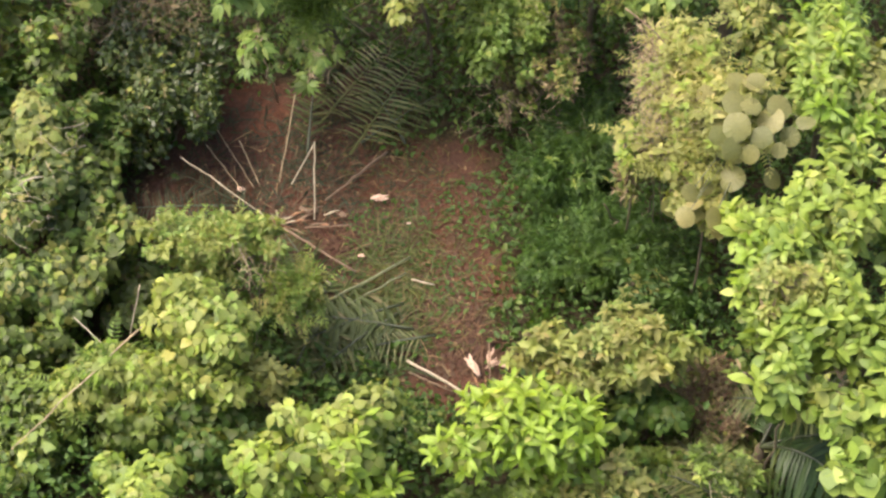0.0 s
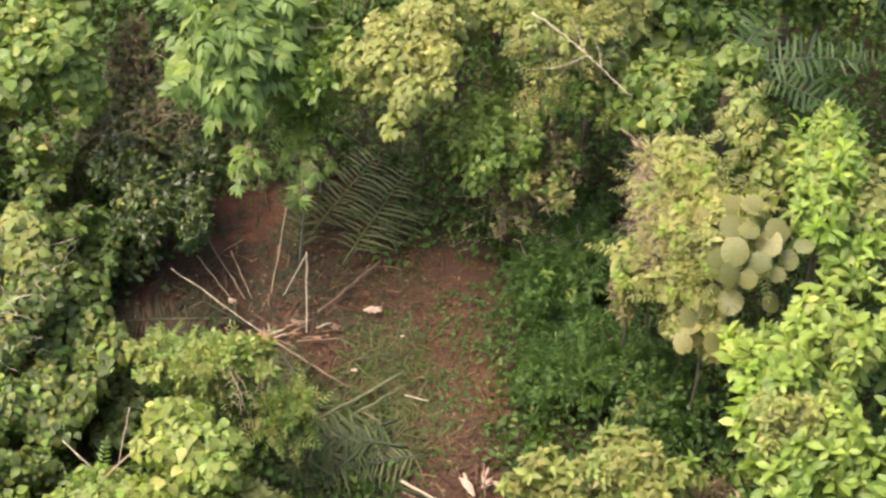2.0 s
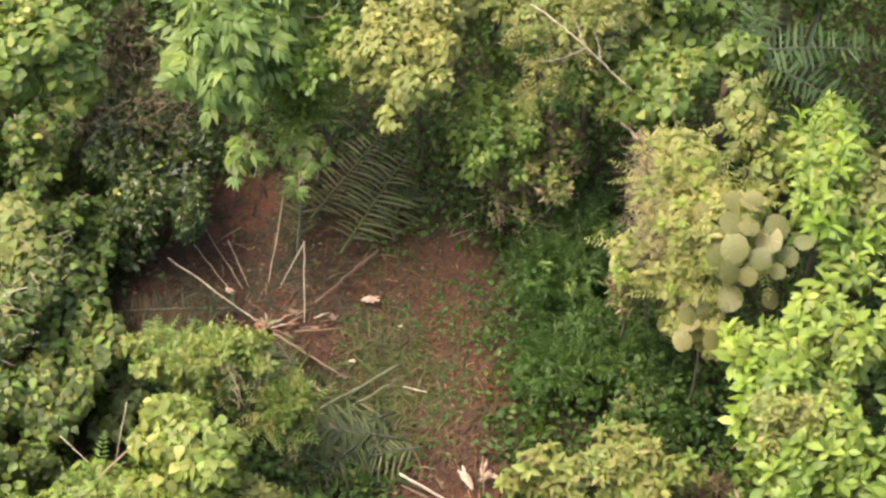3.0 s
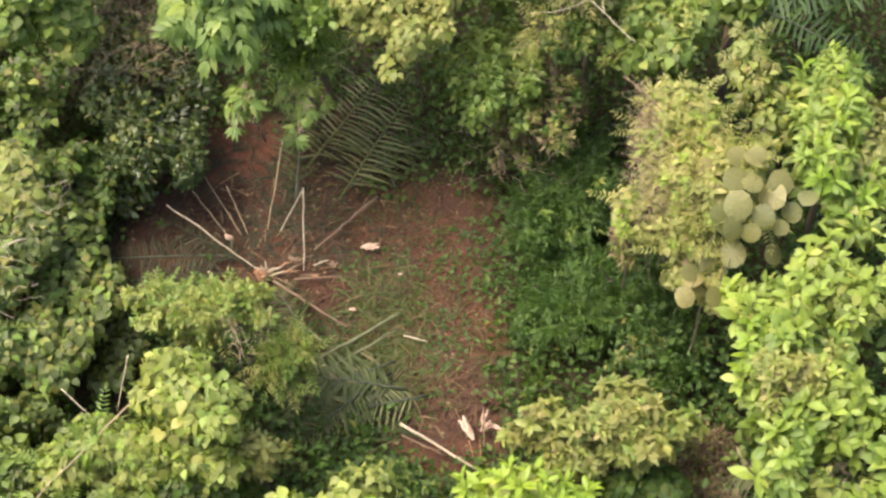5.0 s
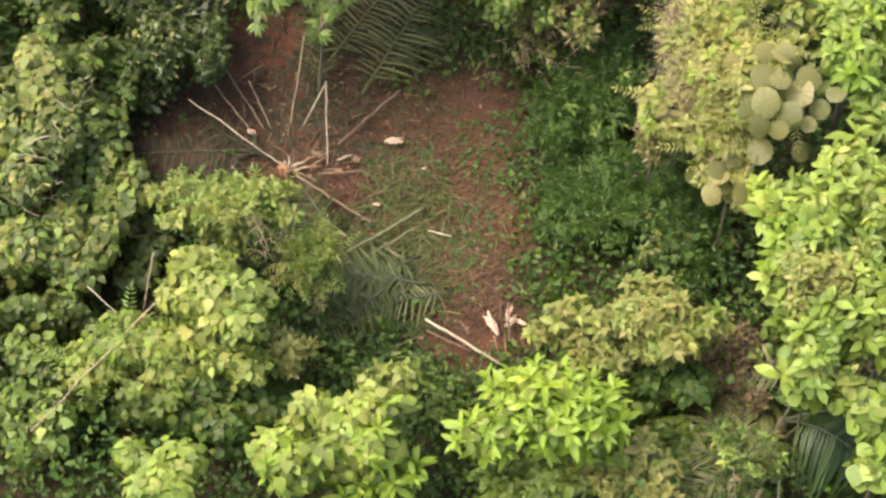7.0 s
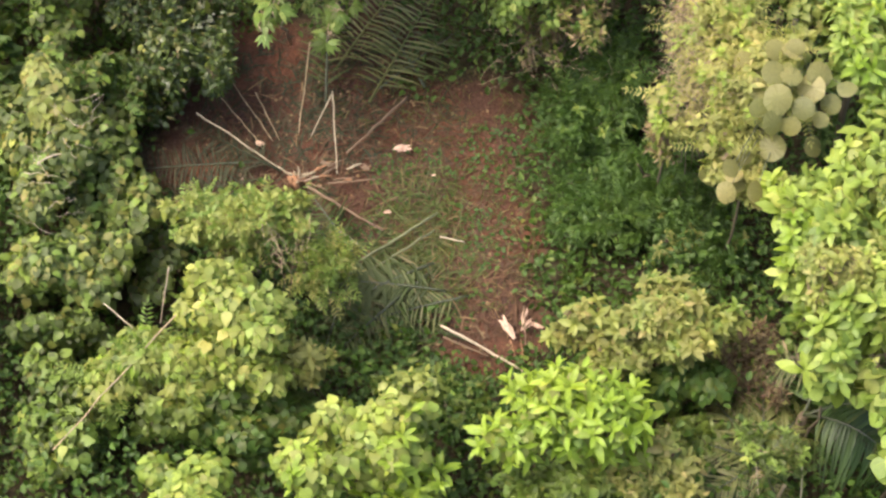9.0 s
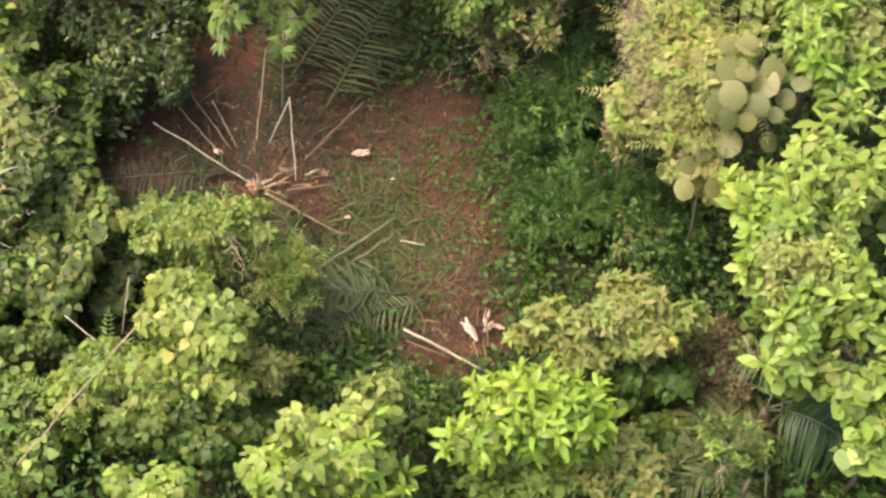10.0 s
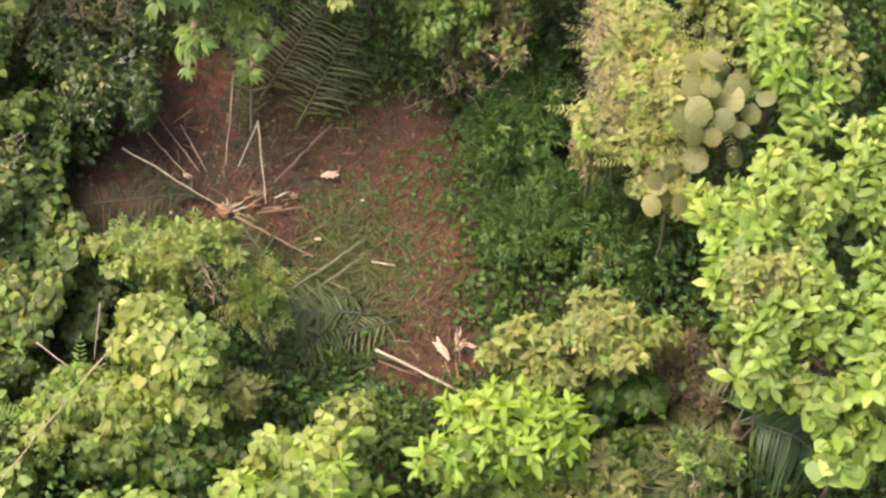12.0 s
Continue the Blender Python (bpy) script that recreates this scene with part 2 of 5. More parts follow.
def leaves_mesh(name, shape, spots, mat):
    """One mesh of many leaves at spots (place, way, normal, size)."""
    verts, loops, sizes = shape
    place, way, normal, size = spots
    m = turns(way, normal) * size[:, None, None]
    every = np.einsum("nij,vj->nvi", m, verts) + place[:, None]
    shift = (np.arange(len(place)) * len(verts))[:, None]
    return mesh_of(name, every.reshape(-1, 3), (loops[None] + shift).ravel(), np.tile(sizes, len(place)), mat)


def tube(points, radii, sides=7, rng=None, rough=0.0):
    """A tapered tube along points, closed at both ends: corners, loops, face sizes."""
    points, radii = np.asarray(points, float), np.asarray(radii, float)
    ahead = unit(np.gradient(points, axis=0))
    side = unit(np.cross(ahead, (0.31, 0.87, 0.38)))
    up = np.cross(ahead, side)
    a = np.linspace(0, 2 * math.pi, sides, endpoint=False)
    r = radii[:, None] * (1 + (rng.uniform(-rough, rough, (len(points), sides)) if rng is not None else 0))
    ring = points[:, None] + r[..., None] * (np.cos(a)[None, :, None] * side[:, None] + np.sin(a)[None, :, None] * up[:, None])
    loops, sizes = [], []
    for i in range(len(points) - 1):
        for j in range(sides):
            k = (j + 1) % sides
            loops += [i * sides + j, i * sides + k, (i + 1) * sides + k, (i + 1) * sides + j]
            sizes.append(4)
    loops += list(range(sides))[::-1] + list(range((len(points) - 1) * sides, len(points) * sides))
    sizes += [sides, sides]
    return ring.reshape(-1, 3), loops, sizes


def joined(pieces):
    verts, loops, sizes, n = [], [], [], 0
    for v, lo, s in pieces:
        verts.append(v)
        loops.append(np.asarray(lo) + n)
        sizes.append(np.asarray(s))
        n += len(v)
    return np.concatenate(verts), np.concatenate(loops), np.concatenate(sizes)


def bend(a, b, sag, n=7, rng=None, wobble=0.0):
    """A bowed line from a to b, sag metres up in its middle."""
    s = np.linspace(0, 1, n)[:, None]
    p = np.asarray(a) * (1 - s) + np.asarray(b) * s
    p[:, 2] += (4 * s * (1 - s))[:, 0] * sag
    if rng is not None:
        p[1:-1] += rng.normal(0, wobble, (n - 2, 3))
    return p


def lobes_of(centre, radii, count, share, rng):
    """Lumps of a crown: smaller ellipsoids spread inside the large one, more of them above."""
    out = []
    for i in range(count):
        d = unit(rng.normal(0, 1, 3) + (0, 0, 0.35))
        f = rng.uniform(0.3, 0.9) if i else 0.0
        r = share * rng.uniform(0.6, 1.3)
        out.append((np.array(centre) + d * f * np.array(radii), np.array(radii) * r))
    return out


def on_lobes(lobes, n, rng, inner=0.55):
    """Places in the outer shell of the lobes, with their outward directions; none far inside another lobe."""
    place, out = [], []
    weights = np.array([r[0] * r[1] for _, r in lobes])
    which = rng.choice(len(lobes), n * 2, p=weights / weights.sum())
    d = unit(rng.normal(0, 1, (n * 2, 3)) + (0, 0, 0.25))
    f = rng.uniform(inner, 1.06, n * 2) ** 0.6
    c, r = np.array([a for a, _ in lobes])[which], np.array([b for _, b in lobes])[which]
    p, o = c + d * f[:, None] * r, unit(d / r)
    free = np.ones(len(p), bool)
    for a, b in lobes:
        free &= np.linalg.norm((p - a) / b, axis=1) > 0.5
    free &= p[:, 2] > 0.05
    return p[free][:n], o[free][:n]


def thinned(p, gap, most=10 ** 6, any_order=False):
    """Indices of places that keep a gap from one another, the highest first."""
    taken, cells = [], {}
    for i in (range(len(p)) if any_order else np.argsort(-p[:, 2])):
        key = tuple(np.floor(p[i] / gap).astype(int))
        near = (j for dx in (-1, 0, 1) for dy in (-1, 0, 1) for dz in (-1, 0, 1) for j in cells.get((key[0] + dx, key[1] + dy, key[2] + dz), ()))
        if all((p[j][0] - p[i][0]) ** 2 + (p[j][1] - p[i][1]) ** 2 + (p[j][2] - p[i][2]) ** 2 > gap * gap for j in near):
            cells.setdefault(key, []).append(i)
            taken.append(i)
            if len(taken) == most:
                break
    return taken


def spots_shingle(lobes, n, size, rng):
    """A curtain of overlapping leaves that hang down the slope of every lump, here and there in longer shoots."""
    p, o = on_lobes(lobes, 5 * n, rng, 0.8)
    upper = o[:, 2] > -0.25
    p, o = p[upper], o[upper]
    p = p + o * rng.uniform(-0.3, 0.25, (len(p), 1)) * size
    keep = np.array(thinned(p, size * 0.56, int(1.25 * n), True))
    p, o = p[keep], o[keep]
    hang = np.array([0, -0.35, -1.0]) - o * (o @ np.array([0, -0.35, -1.0]))[:, None]
    way = unit(unit(hang) + 0.5 * o + rng.normal(0, 0.36, p.shape))
    normal = unit(o + (0, -0.1, 0.45) + rng.normal(0, 0.36, p.shape))
    shoot = rng.uniform(0, 1, len(p)) < 0.12
    p = p + (o * 0.5 + unit(hang) * 0.6) * (shoot * rng.uniform(0.2, 1.2, len(p)) * size)[:, None]
    return p - way * 0.4 * size, way, normal, size * rng.uniform(0.7, 1.3, len(p))


def spots_scatter(lobes, n, size, rng):
    p, o = on_lobes(lobes, n, rng, 0.4)
    normal = unit(o * 0.5 + (0, 0, 0.8) + rng.normal(0, 0.5, p.shape))
    way = unit(o * 0.5 + rng.normal(0, 0.8, p.shape))
    return p, way, normal, size * rng.uniform(0.5, 1.3, len(p))


def spots_rosette(lobes, n, size, rng, whorl=9):
    """Shoots with a crown of rising leaves: the outer ones spread, the inner ones stand up; the shoots differ in size and lean."""
    p, o = on_lobes(lobes, 5 * max(n // whorl, 1), rng, 0.85)
    upper = o[:, 2] > -0.1
    p, o = p[upper], o[upper]
    p = p + o * rng.uniform(-0.5, 0.6, (len(p), 1)) * size
    keep = thinned(p, size * 0.85, max(n // whorl, 1))
    p, o = p[keep], o[keep]
    axis = unit(0.8 * o + (0, 0, 0.9) + rng.normal(0, 0.3, p.shape))
    side = unit(np.cross(axis, (0.2, 0.9, 0.3)))
    other = np.cross(axis, side)
    vigour, begin = rng.uniform(0.65, 1.2, len(p)), rng.uniform(0, 6.3, (len(p), 1))
    out = []
    for j in range(whorl):
        a = begin + j * 2.4 + rng.normal(0, 0.3, (len(p), 1))
        lift = np.clip(0.25 + 0.85 * j / whorl + rng.normal(0, 0.2, (len(p), 1)), 0, 1.35)
        radial = np.cos(a) * side + np.sin(a) * other
        way = unit(radial * np.cos(lift) + axis * np.sin(lift))
        normal = unit(axis * np.cos(lift) - radial * np.sin(lift) + rng.normal(0, 0.18, p.shape))
        s = size * vigour * (1.1 - 0.4 * j / whorl) * rng.uniform(0.7, 1.2, len(p))
        out.append((p - axis * (0.5 * size * (1 - j / whorl) * vigour[:, None]), way, normal, s))
    return tuple(np.concatenate(x) for x in zip(*out))


def spots_pinnate(lobes, n, size, rng, pairs=6, reach=3.0):
    """Compound leaves: leaflets in pairs along a drooping stalk."""
    p, o = on_lobes(lobes, max(n // (2 * pairs + 1), 1), rng, 0.5)
    way = unit(o + (0, 0, 0.15) + rng.normal(0, 0.5, p.shape))
    normal = unit((0, 0, 1.0) + 0.5 * o + rng.normal(0, 0.3, p.shape))
    side = unit(np.cross(way, normal))
    normal = np.cross(side, way)
    length = size * reach * rng.uniform(0.7, 1.2, len(p))
    out = []
    for j in range(pairs):
        s = (j + 0.6) / pairs
        spot = p + way * (s * length)[:, None] - normal * (0.25 * s * s * length)[:, None]
        for sign in (-1, 1):
            w = unit(way * 0.45 + sign * side + rng.normal(0, 0.12, p.shape) - normal * 0.15)
            out.append((spot, w, unit(normal + rng.normal(0, 0.15, p.shape)), size * (1.05 - 0.45 * abs(s - 0.4)) * rng.uniform(0.8, 1.15, len(p))))
    tip = p + way * length[:, None] - normal * (0.25 * length)[:, None]
    out.append((tip, unit(way - 0.4 * normal), normal, size * rng.uniform(0.8, 1.1, len(p))))
    return tuple(np.concatenate(x) for x in zip(*out))


def spots_spray(lobes, n, size, rng):
    """Large compound leaves with a few broad leaflets, hanging over."""
    p, o = on_lobes(lobes, 4 * max(n // 9, 1), rng, 0.7)
    keep = thinned(p, size * 0.85)[: max(n // 9, 1)]
    p, o = p[keep], o[keep]
    way = unit(o * (1, 1, 0.4) + (0, -0.25, -0.35) + rng.normal(0, 0.4, p.shape))
    normal = unit((0, -0.3, 1.0) + 0.4 * o + rng.normal(0, 0.2, p.shape))
    side = unit(np.cross(way, normal))
    normal = np.cross(side, way)
    length = size * 1.5 * rng.uniform(0.8, 1.2, len(p))
    out = []
    for s, spread in ((0.15, 1.1), (0.4, 0.95), (0.65, 0.75), (0.85, 0.45)):
        spot = p + way * (s * length)[:, None] - normal * (0.2 * s * s * length)[:, None]
        for sign in (-1, 1):
            w = unit(way * (1.3 - spread) + sign * side * spread + rng.normal(0, 0.1, p.shape) - normal * 0.2)
            out.append((spot, w, unit(normal + rng.normal(0, 0.12, p.shape)), size * rng.uniform(0.8, 1.1, len(p))))
    tip = p + way * (0.9 * length)[:, None] - normal * (0.18 * length)[:, None]
    out.append((tip, unit(way - 0.4 * normal), normal, size * rng.uniform(0.9, 1.15, len(p))))
    return tuple(np.concatenate(x) for x in zip(*out))


def spots_fan(lobes, n, size, rng, fingers=7):
    """Hand-shaped leaves: leaflets that spread from the end of a stalk and hang over."""
    p, o = on_lobes(lobes, 4 * max(n // fingers, 1), rng, 0.7)
    keep = thinned(p, size * 0.7, max(n // fingers, 1))
    p, o = p[keep], o[keep]
    way = unit(o * (1, 1, 0.3) + (0, -0.35, -0.15) + rng.normal(0, 0.35, p.shape))
    normal = unit((0, -0.25, 1.0) + 0.4 * o + rng.normal(0, 0.2, p.shape))
    side = unit(np.cross(way, normal))
    normal = np.cross(side, way)
    vigour = rng.uniform(0.75, 1.2, len(p))
    out = []
    for j in range(fingers):
        a = (j / (fingers - 1) - 0.5) * 2.9 + rng.normal(0, 0.1, (len(p), 1))
        w = unit(np.cos(a) * way + np.sin(a) * side - normal * rng.uniform(0.1, 0.45, (len(p), 1)))
        out.append((p, w, unit(normal + 0.3 * w + rng.normal(0, 0.14, p.shape)), size * vigour * (1.1 - 0.22 * abs(j - (fingers - 1) / 2) / fingers * 2) * rng.uniform(0.85, 1.1, len(p))))
    return tuple(np.concatenate(x) for x in zip(*out))


STYLES = {"fan": spots_fan, "spray": spots_spray, "shingle": spots_shingle, "scatter": spots_scatter, "rosette": spots_rosette, "pinnate": spots_pinnate}


def plant(name, label, category, centre, radii, layers, seed, lobes=9, share=0.45, lean=(0, 0), stems=1, apart=0, bark=BARK, thick=0.035, group="", gaps=()):
    """A shrub or tree: tapered stems, limbs to every lump of its crown, twigs and leaves.
    layers: (style, shape, material, count, size); apart: how many outer leaves of the first layer are pieces of their own.
    gaps: (x, y, radius) of holes in the crown."""
    rng = np.random.default_rng(seed)
    centre, radii = np.array(centre, float), np.array(radii, float)
    base = np.array([centre[0] + lean[0], centre[1] + lean[1] + 0.15 * radii[1], 0.0])
    root = thing(name, base, label, category, group)
    lumps = [(c - base, r) for c, r in lobes_of(centre, radii, lobes, share, rng)]
    fork = np.array([*(0.75 * (centre - base)[:2]), max(0.35 * centre[2], centre[2] - 0.8 * radii[2])])
    for k in range(stems):
        foot = np.array([rng.normal(0, 0.12), rng.normal(0, 0.12), -0.05]) if stems > 1 else np.array([0, 0, -0.05])
        top = fork + (rng.normal(0, 0.2, 3) * (stems > 1))
        line = bend(foot, top, 0.0, 8, rng, 0.03)
        under("trunk", mesh_of("trunk", *tube(line, np.linspace(thick * 1.4, thick, 8), 9, rng, 0.1), bark), root)
    for c, r in lumps:
        line = bend(fork, c + r * (0, 0, 0.3), -0.05, 6, rng, 0.03)
        under("limb", mesh_of("limb", *tube(line, np.linspace(thick * 0.6, thick * 0.2, 6), 6, rng, 0.1), bark), root)
    twigs = []
    p, o = on_lobes(lumps, 50, rng, 0.7)
    for a, b in zip(p, o):
        near = min(lumps, key=lambda l: np.linalg.norm(l[0] - a))[0]
        twigs.append(tube(bend(near, a, 0.04, 4, rng, 0.02), np.linspace(0.009, 0.003, 4), 4))
    under("twig", mesh_of("twig", *joined(twigs), bark), root, kind="stuff")
    for i, (style, shape, mat, count, size) in enumerate(layers):
        spots = STYLES[style](lumps, count, size, rng)
        keep = spots[0][:, 2] > 0.02
        for x, y, r in gaps:
            keep &= np.hypot(spots[0][:, 0] + base[0] - x, spots[0][:, 1] + base[1] - y) > r
        spots = tuple(s[keep] for s in spots)
        if i == 0 and apart:
            rank = np.argsort(-((spots[0] - (centre - base)) @ (0.0, -0.45, 0.9)))[:apart]
            one = mesh_of("leaf", *shape, mat)
            m = turns(spots[1][rank], spots[2][rank])
            for place, turn, size_of in zip(spots[0][rank], m, spots[3][rank]):
                leaf = under("leaf", one, root)
                leaf.matrix_basis = Matrix.LocRotScale(Vector(place), Matrix(turn.tolist()).to_quaternion(), (size_of,) * 3)
            rest = np.ones(len(spots[0]), bool)
            rest[rank] = False
            spots = tuple(s[rest] for s in spots)
        if len(spots[0]):
            under("foliage", leaves_mesh("foliage", shape, spots, mat), root, kind="stuff")
    return root


def stick(name, label, a, b, r, mat, seed, sag=0.0, category="stick", taper=0.7, group=""):
    """A fallen stalk from a to b, knotty and slightly bowed, broken at its ends."""
    rng = np.random.default_rng(seed)
    a, b = np.array(a, float), np.array(b, float)
    line = bend((0, 0, 0), b - a, sag, 10, rng, 0.003 * np.linalg.norm(b - a) + 0.001)
    me = mesh_of(name, *tube(line, r * np.linspace(1, taper, 10) * rng.uniform(0.88, 1.12, 10), 8, rng, 0.1), mat)
    ob = new(name, me)
    ob.location = a
    return tagged(ob, label, category, group)


def frond(name, label, base, way, length, width, seed, mat=PALM, lift=0.35, sag=0.5, pairs=26, parent=None, stalk=PALM_RIB, finger=FINGER, sweep=0.6, ruffle=0.45, hang=0.0):
    """A palm leaf: an arching midrib and folded leaflets to both sides."""
    rng = np.random.default_rng(seed)
    if parent is None:
        root = thing(name, base, label, "palm frond", "fallen palm fronds")
        start = np.zeros(3)
    else:
        root, start = under(name, None, parent, label), np.array(base)
    ahead = unit(np.array([*way, 0.0]))
    s = np.linspace(0, 1, 12)
    line = start + ahead * (s * length)[:, None]
    line[:, 2] += (lift * s - sag * s * s) * length
    under("midrib", mesh_of("midrib", *tube(line, np.linspace(0.02, 0.004, 12), 6), stalk), root)
    at = np.linspace(0.14, 0.99, pairs)
    p = np.stack([np.interp(at, s, line[:, k]) for k in range(3)], 1)
    d = unit(np.stack([np.interp(at, s, np.gradient(line[:, k])) for k in range(3)], 1))
    side = unit(np.cross(d, (0, 0, 1.0)))
    up = np.cross(side, d)
    one = mesh_of("leaflet", *finger, mat)
    for sign in (-1, 1):
        w = unit(sweep * d + sign * side + 0.25 * up - (0, 0, hang) + rng.normal(0, 0.35 * ruffle, p.shape))
        n = unit(up - sign * 0.3 * side + rng.normal(0, ruffle, p.shape))
        size = width * np.sin(np.clip(at * 2.7 + 0.35, 0, math.pi)) ** 0.6 * rng.uniform(0.65, 1.15, pairs) + 0.05
        for place, turn, z in zip(p, turns(w, n), size):
            leaf = under("leaflet", one, root)
            leaf.matrix_basis = Matrix.LocRotScale(Vector(place), Matrix(turn.tolist()).to_quaternion(), (z * 1.1, z, z))
    return root


def big_round_leaf(radius, rng):
    """A broad shield-shaped leaf: a wavy disc, pleated between its main veins, with a notch at its stalk and a drooping rim."""
    n, verts, loops, sizes = 44, [(0, 0, 0)], [], []
    turn, turn_2 = rng.uniform(0, 6.3, 2)
    pleat, oval = rng.uniform(0.04, 0.10), rng.uniform(0.86, 1.06)
    for f in (0.35, 0.7, 1.0):
        for j in range(n):
            a = 2 * math.pi * j / n
            notch = 1 - 0.12 * math.exp(-((a - math.pi) / 0.2) ** 2)
            r = radius * f * notch * (1 + 0.04 * math.sin(2 * a + turn) + 0.015 * math.sin(5 * a + turn_2) + rng.uniform(-0.02, 0.02))
            rise = abs(math.sin(5.5 * a + turn)) * pleat - 0.12 * f * f + 0.08 * math.sin(2 * a + turn_2) * f
            verts.append((r * math.sin(a) * oval, r * math.cos(a), radius * f * rise))
    for j in range(n):
        k = (j + 1) % n
        loops += [0, 1 + k, 1 + j]
        sizes += [3]
        for q in (1, 1 + n):
            loops += [q + j, q + k, q + n + k, q + n + j]
            sizes += [4]
    return np.array(verts), np.array(loops), np.array(sizes)


# ---- ground ----
CLEARING = [((-2.77, 2.50, 0.00), 1.3), ((-2.08, 1.97, 0.00), 1.1), ((-1.19, 1.79, 0.00), 1.0), ((-1.17, 0.77, 0.00), 0.9), ((-1.28, -0.04, 0.00), 0.75), ((-0.25, 1.95, 0.00), 0.9),
            ((-0.10, 0.59, 0.00), 0.7), ((-0.09, -0.76, 0.00), 0.65), ((-3.68, 1.81, 0.00), 0.7), ((-1.54, 3.31, 0.00), 0.8)]
HOLLOW = [((-4.18, -0.27, 0.00), 0.3), ((-4.00, 1.80, 0.00), 0.45)]


def openness(p, spots=CLEARING):
    """Metres from the clearing's edge, negative inside it."""
    return np.min([np.linalg.norm(p[:, :2] - c[:2], axis=1) - r for c, r in spots], axis=0)


def heave(x, y):
    return 0.05 * math.sin(1.3 * x + 0.7 * y) * math.cos(0.9 * y) + 0.05 * noise.noise((x * 0.8, y * 0.8, 0.0)) + 0.02 * noise.noise((x * 4, y * 4, 3.0))


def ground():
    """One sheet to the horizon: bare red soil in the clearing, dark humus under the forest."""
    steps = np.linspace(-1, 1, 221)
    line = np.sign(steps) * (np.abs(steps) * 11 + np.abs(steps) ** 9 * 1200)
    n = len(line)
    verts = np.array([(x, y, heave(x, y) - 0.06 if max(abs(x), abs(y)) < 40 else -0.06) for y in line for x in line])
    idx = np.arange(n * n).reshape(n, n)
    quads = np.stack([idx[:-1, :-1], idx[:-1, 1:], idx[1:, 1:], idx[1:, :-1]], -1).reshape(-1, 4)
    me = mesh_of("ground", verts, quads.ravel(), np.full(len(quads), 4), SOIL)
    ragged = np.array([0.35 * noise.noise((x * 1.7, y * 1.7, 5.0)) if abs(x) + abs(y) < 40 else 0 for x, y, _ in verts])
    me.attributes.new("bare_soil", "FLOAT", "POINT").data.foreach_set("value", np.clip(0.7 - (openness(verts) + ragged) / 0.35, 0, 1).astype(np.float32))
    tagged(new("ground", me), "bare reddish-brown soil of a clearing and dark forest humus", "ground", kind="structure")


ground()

# ---- trees and shrubs round the clearing ----
plant("rosette_bush", "bright lime-green bush with whorls of long narrow leaves", "bush", (0.92, -2.85, 1.69), (1.07, 0.65, 0.75),
      [("rosette", UPRIGHT, LIME, 2000, 0.21), ("shingle", OVATE, PALE, 200, 0.161), ("scatter", OVAL, FRESH, 900, 0.11)], 11, lobes=19, share=0.29, apart=240)
plant("vine_bush", "yellow-green bush smothered in heart-leaved climbers", "bush", (-1.51, -3.19, 1.76), (0.78, 0.62, 0.55),
      [("shingle", HEART, PALE, 1300, 0.130), ("shingle", HEART, PALE_LIME, 1000, 0.130), ("rosette", UPRIGHT, LIME, 160, 0.2), ("scatter", OVAL, MID, 500, 0.1)], 12, lobes=17, share=0.31, apart=200)
plant("vine_bush", "rounded pale green bush of overlapping oval leaves", "bush", (-3.47, -3.47, 1.60), (0.46, 0.43, 0.32),
      [("shingle", HEART, PALE_LIME, 700, 0.122), ("shingle", HEART, FRESH, 500, 0.122), ("shingle", OVATE, PALE, 150, 0.115)], 13, lobes=9, share=0.42, apart=180)
plant("vine_tree", "small tree draped in pale green heart-shaped climber leaves", "tree", (-2.82, -1.45, 1.62), (0.84, 0.78, 0.50),
      [("shingle", HEART, PALE, 3000, 0.124), ("shingle", OVATE, PALE_LIME, 500, 0.115), ("scatter", OVAL, MID, 900, 0.11)], 14, lobes=24, share=0.26, thick=0.022, apart=260)
plant("feathery_tree", "feathery light green sapling with fine compound leaves", "tree", (-2.94, -0.10, 1.46), (1.07, 0.34, 0.43),
      [("rosette", OBOVATE, PALE, 1300, 0.115), ("rosette", OBOVATE, FRESH, 900, 0.11), ("pinnate", SLIM, OLIVE, 900, 0.085), ("pinnate", SLIM, FRESH, 1000, 0.085), ("shingle", HEART, PALE, 200, 0.130), ("scatter", SMALL, WITHERED, 250, 0.07)], 15, lobes=22, share=0.24)
plant("feathery_bush", "lime-green bush with fine compound leaves", "bush", (-3.80, -1.77, 0.97), (0.98, 0.56, 0.68),
      [("fan", LEAFLET, PALE, 900, 0.125), ("fan", LEAFLET, LIME, 420, 0.12), ("fan", LEAFLET, PALE_LIME, 700, 0.12), ("pinnate", NARROW, FRESH, 1000, 0.10), ("shingle", HEART, PALE, 350, 0.125), ("scatter", OVAL, MID, 700, 0.09)], 16, lobes=20, share=0.27)
plant("climber_thicket", "thicket of yellowing climbers over dead twigs", "thicket", (-5.39, 1.58, 1.05), (0.86, 1.27, 0.60),
      [("shingle", HEART, THICKET, 1100, 0.118), ("scatter", OVAL, THICKET, 1700, 0.095), ("shingle", HEART, FRESH, 294, 0.118), ("shingle", OVATE, OLIVE, 350, 0.11), ("scatter", SLIM, WITHERED, 200, 0.1)], 17, lobes=19, share=0.3, apart=120)
plant("climber_thicket", "low green thicket of round-leaved climbers", "thicket", (-5.29, -0.20, 0.71), (0.76, 1.01, 0.53),
      [("shingle", HEART, THICKET, 1700, 0.118), ("shingle", HEART, FRESH, 600, 0.118), ("shingle", HEART, OLIVE, 250, 0.105), ("scatter", OVAL, THICKET, 700, 0.09)], 18, lobes=19, share=0.3, apart=120)
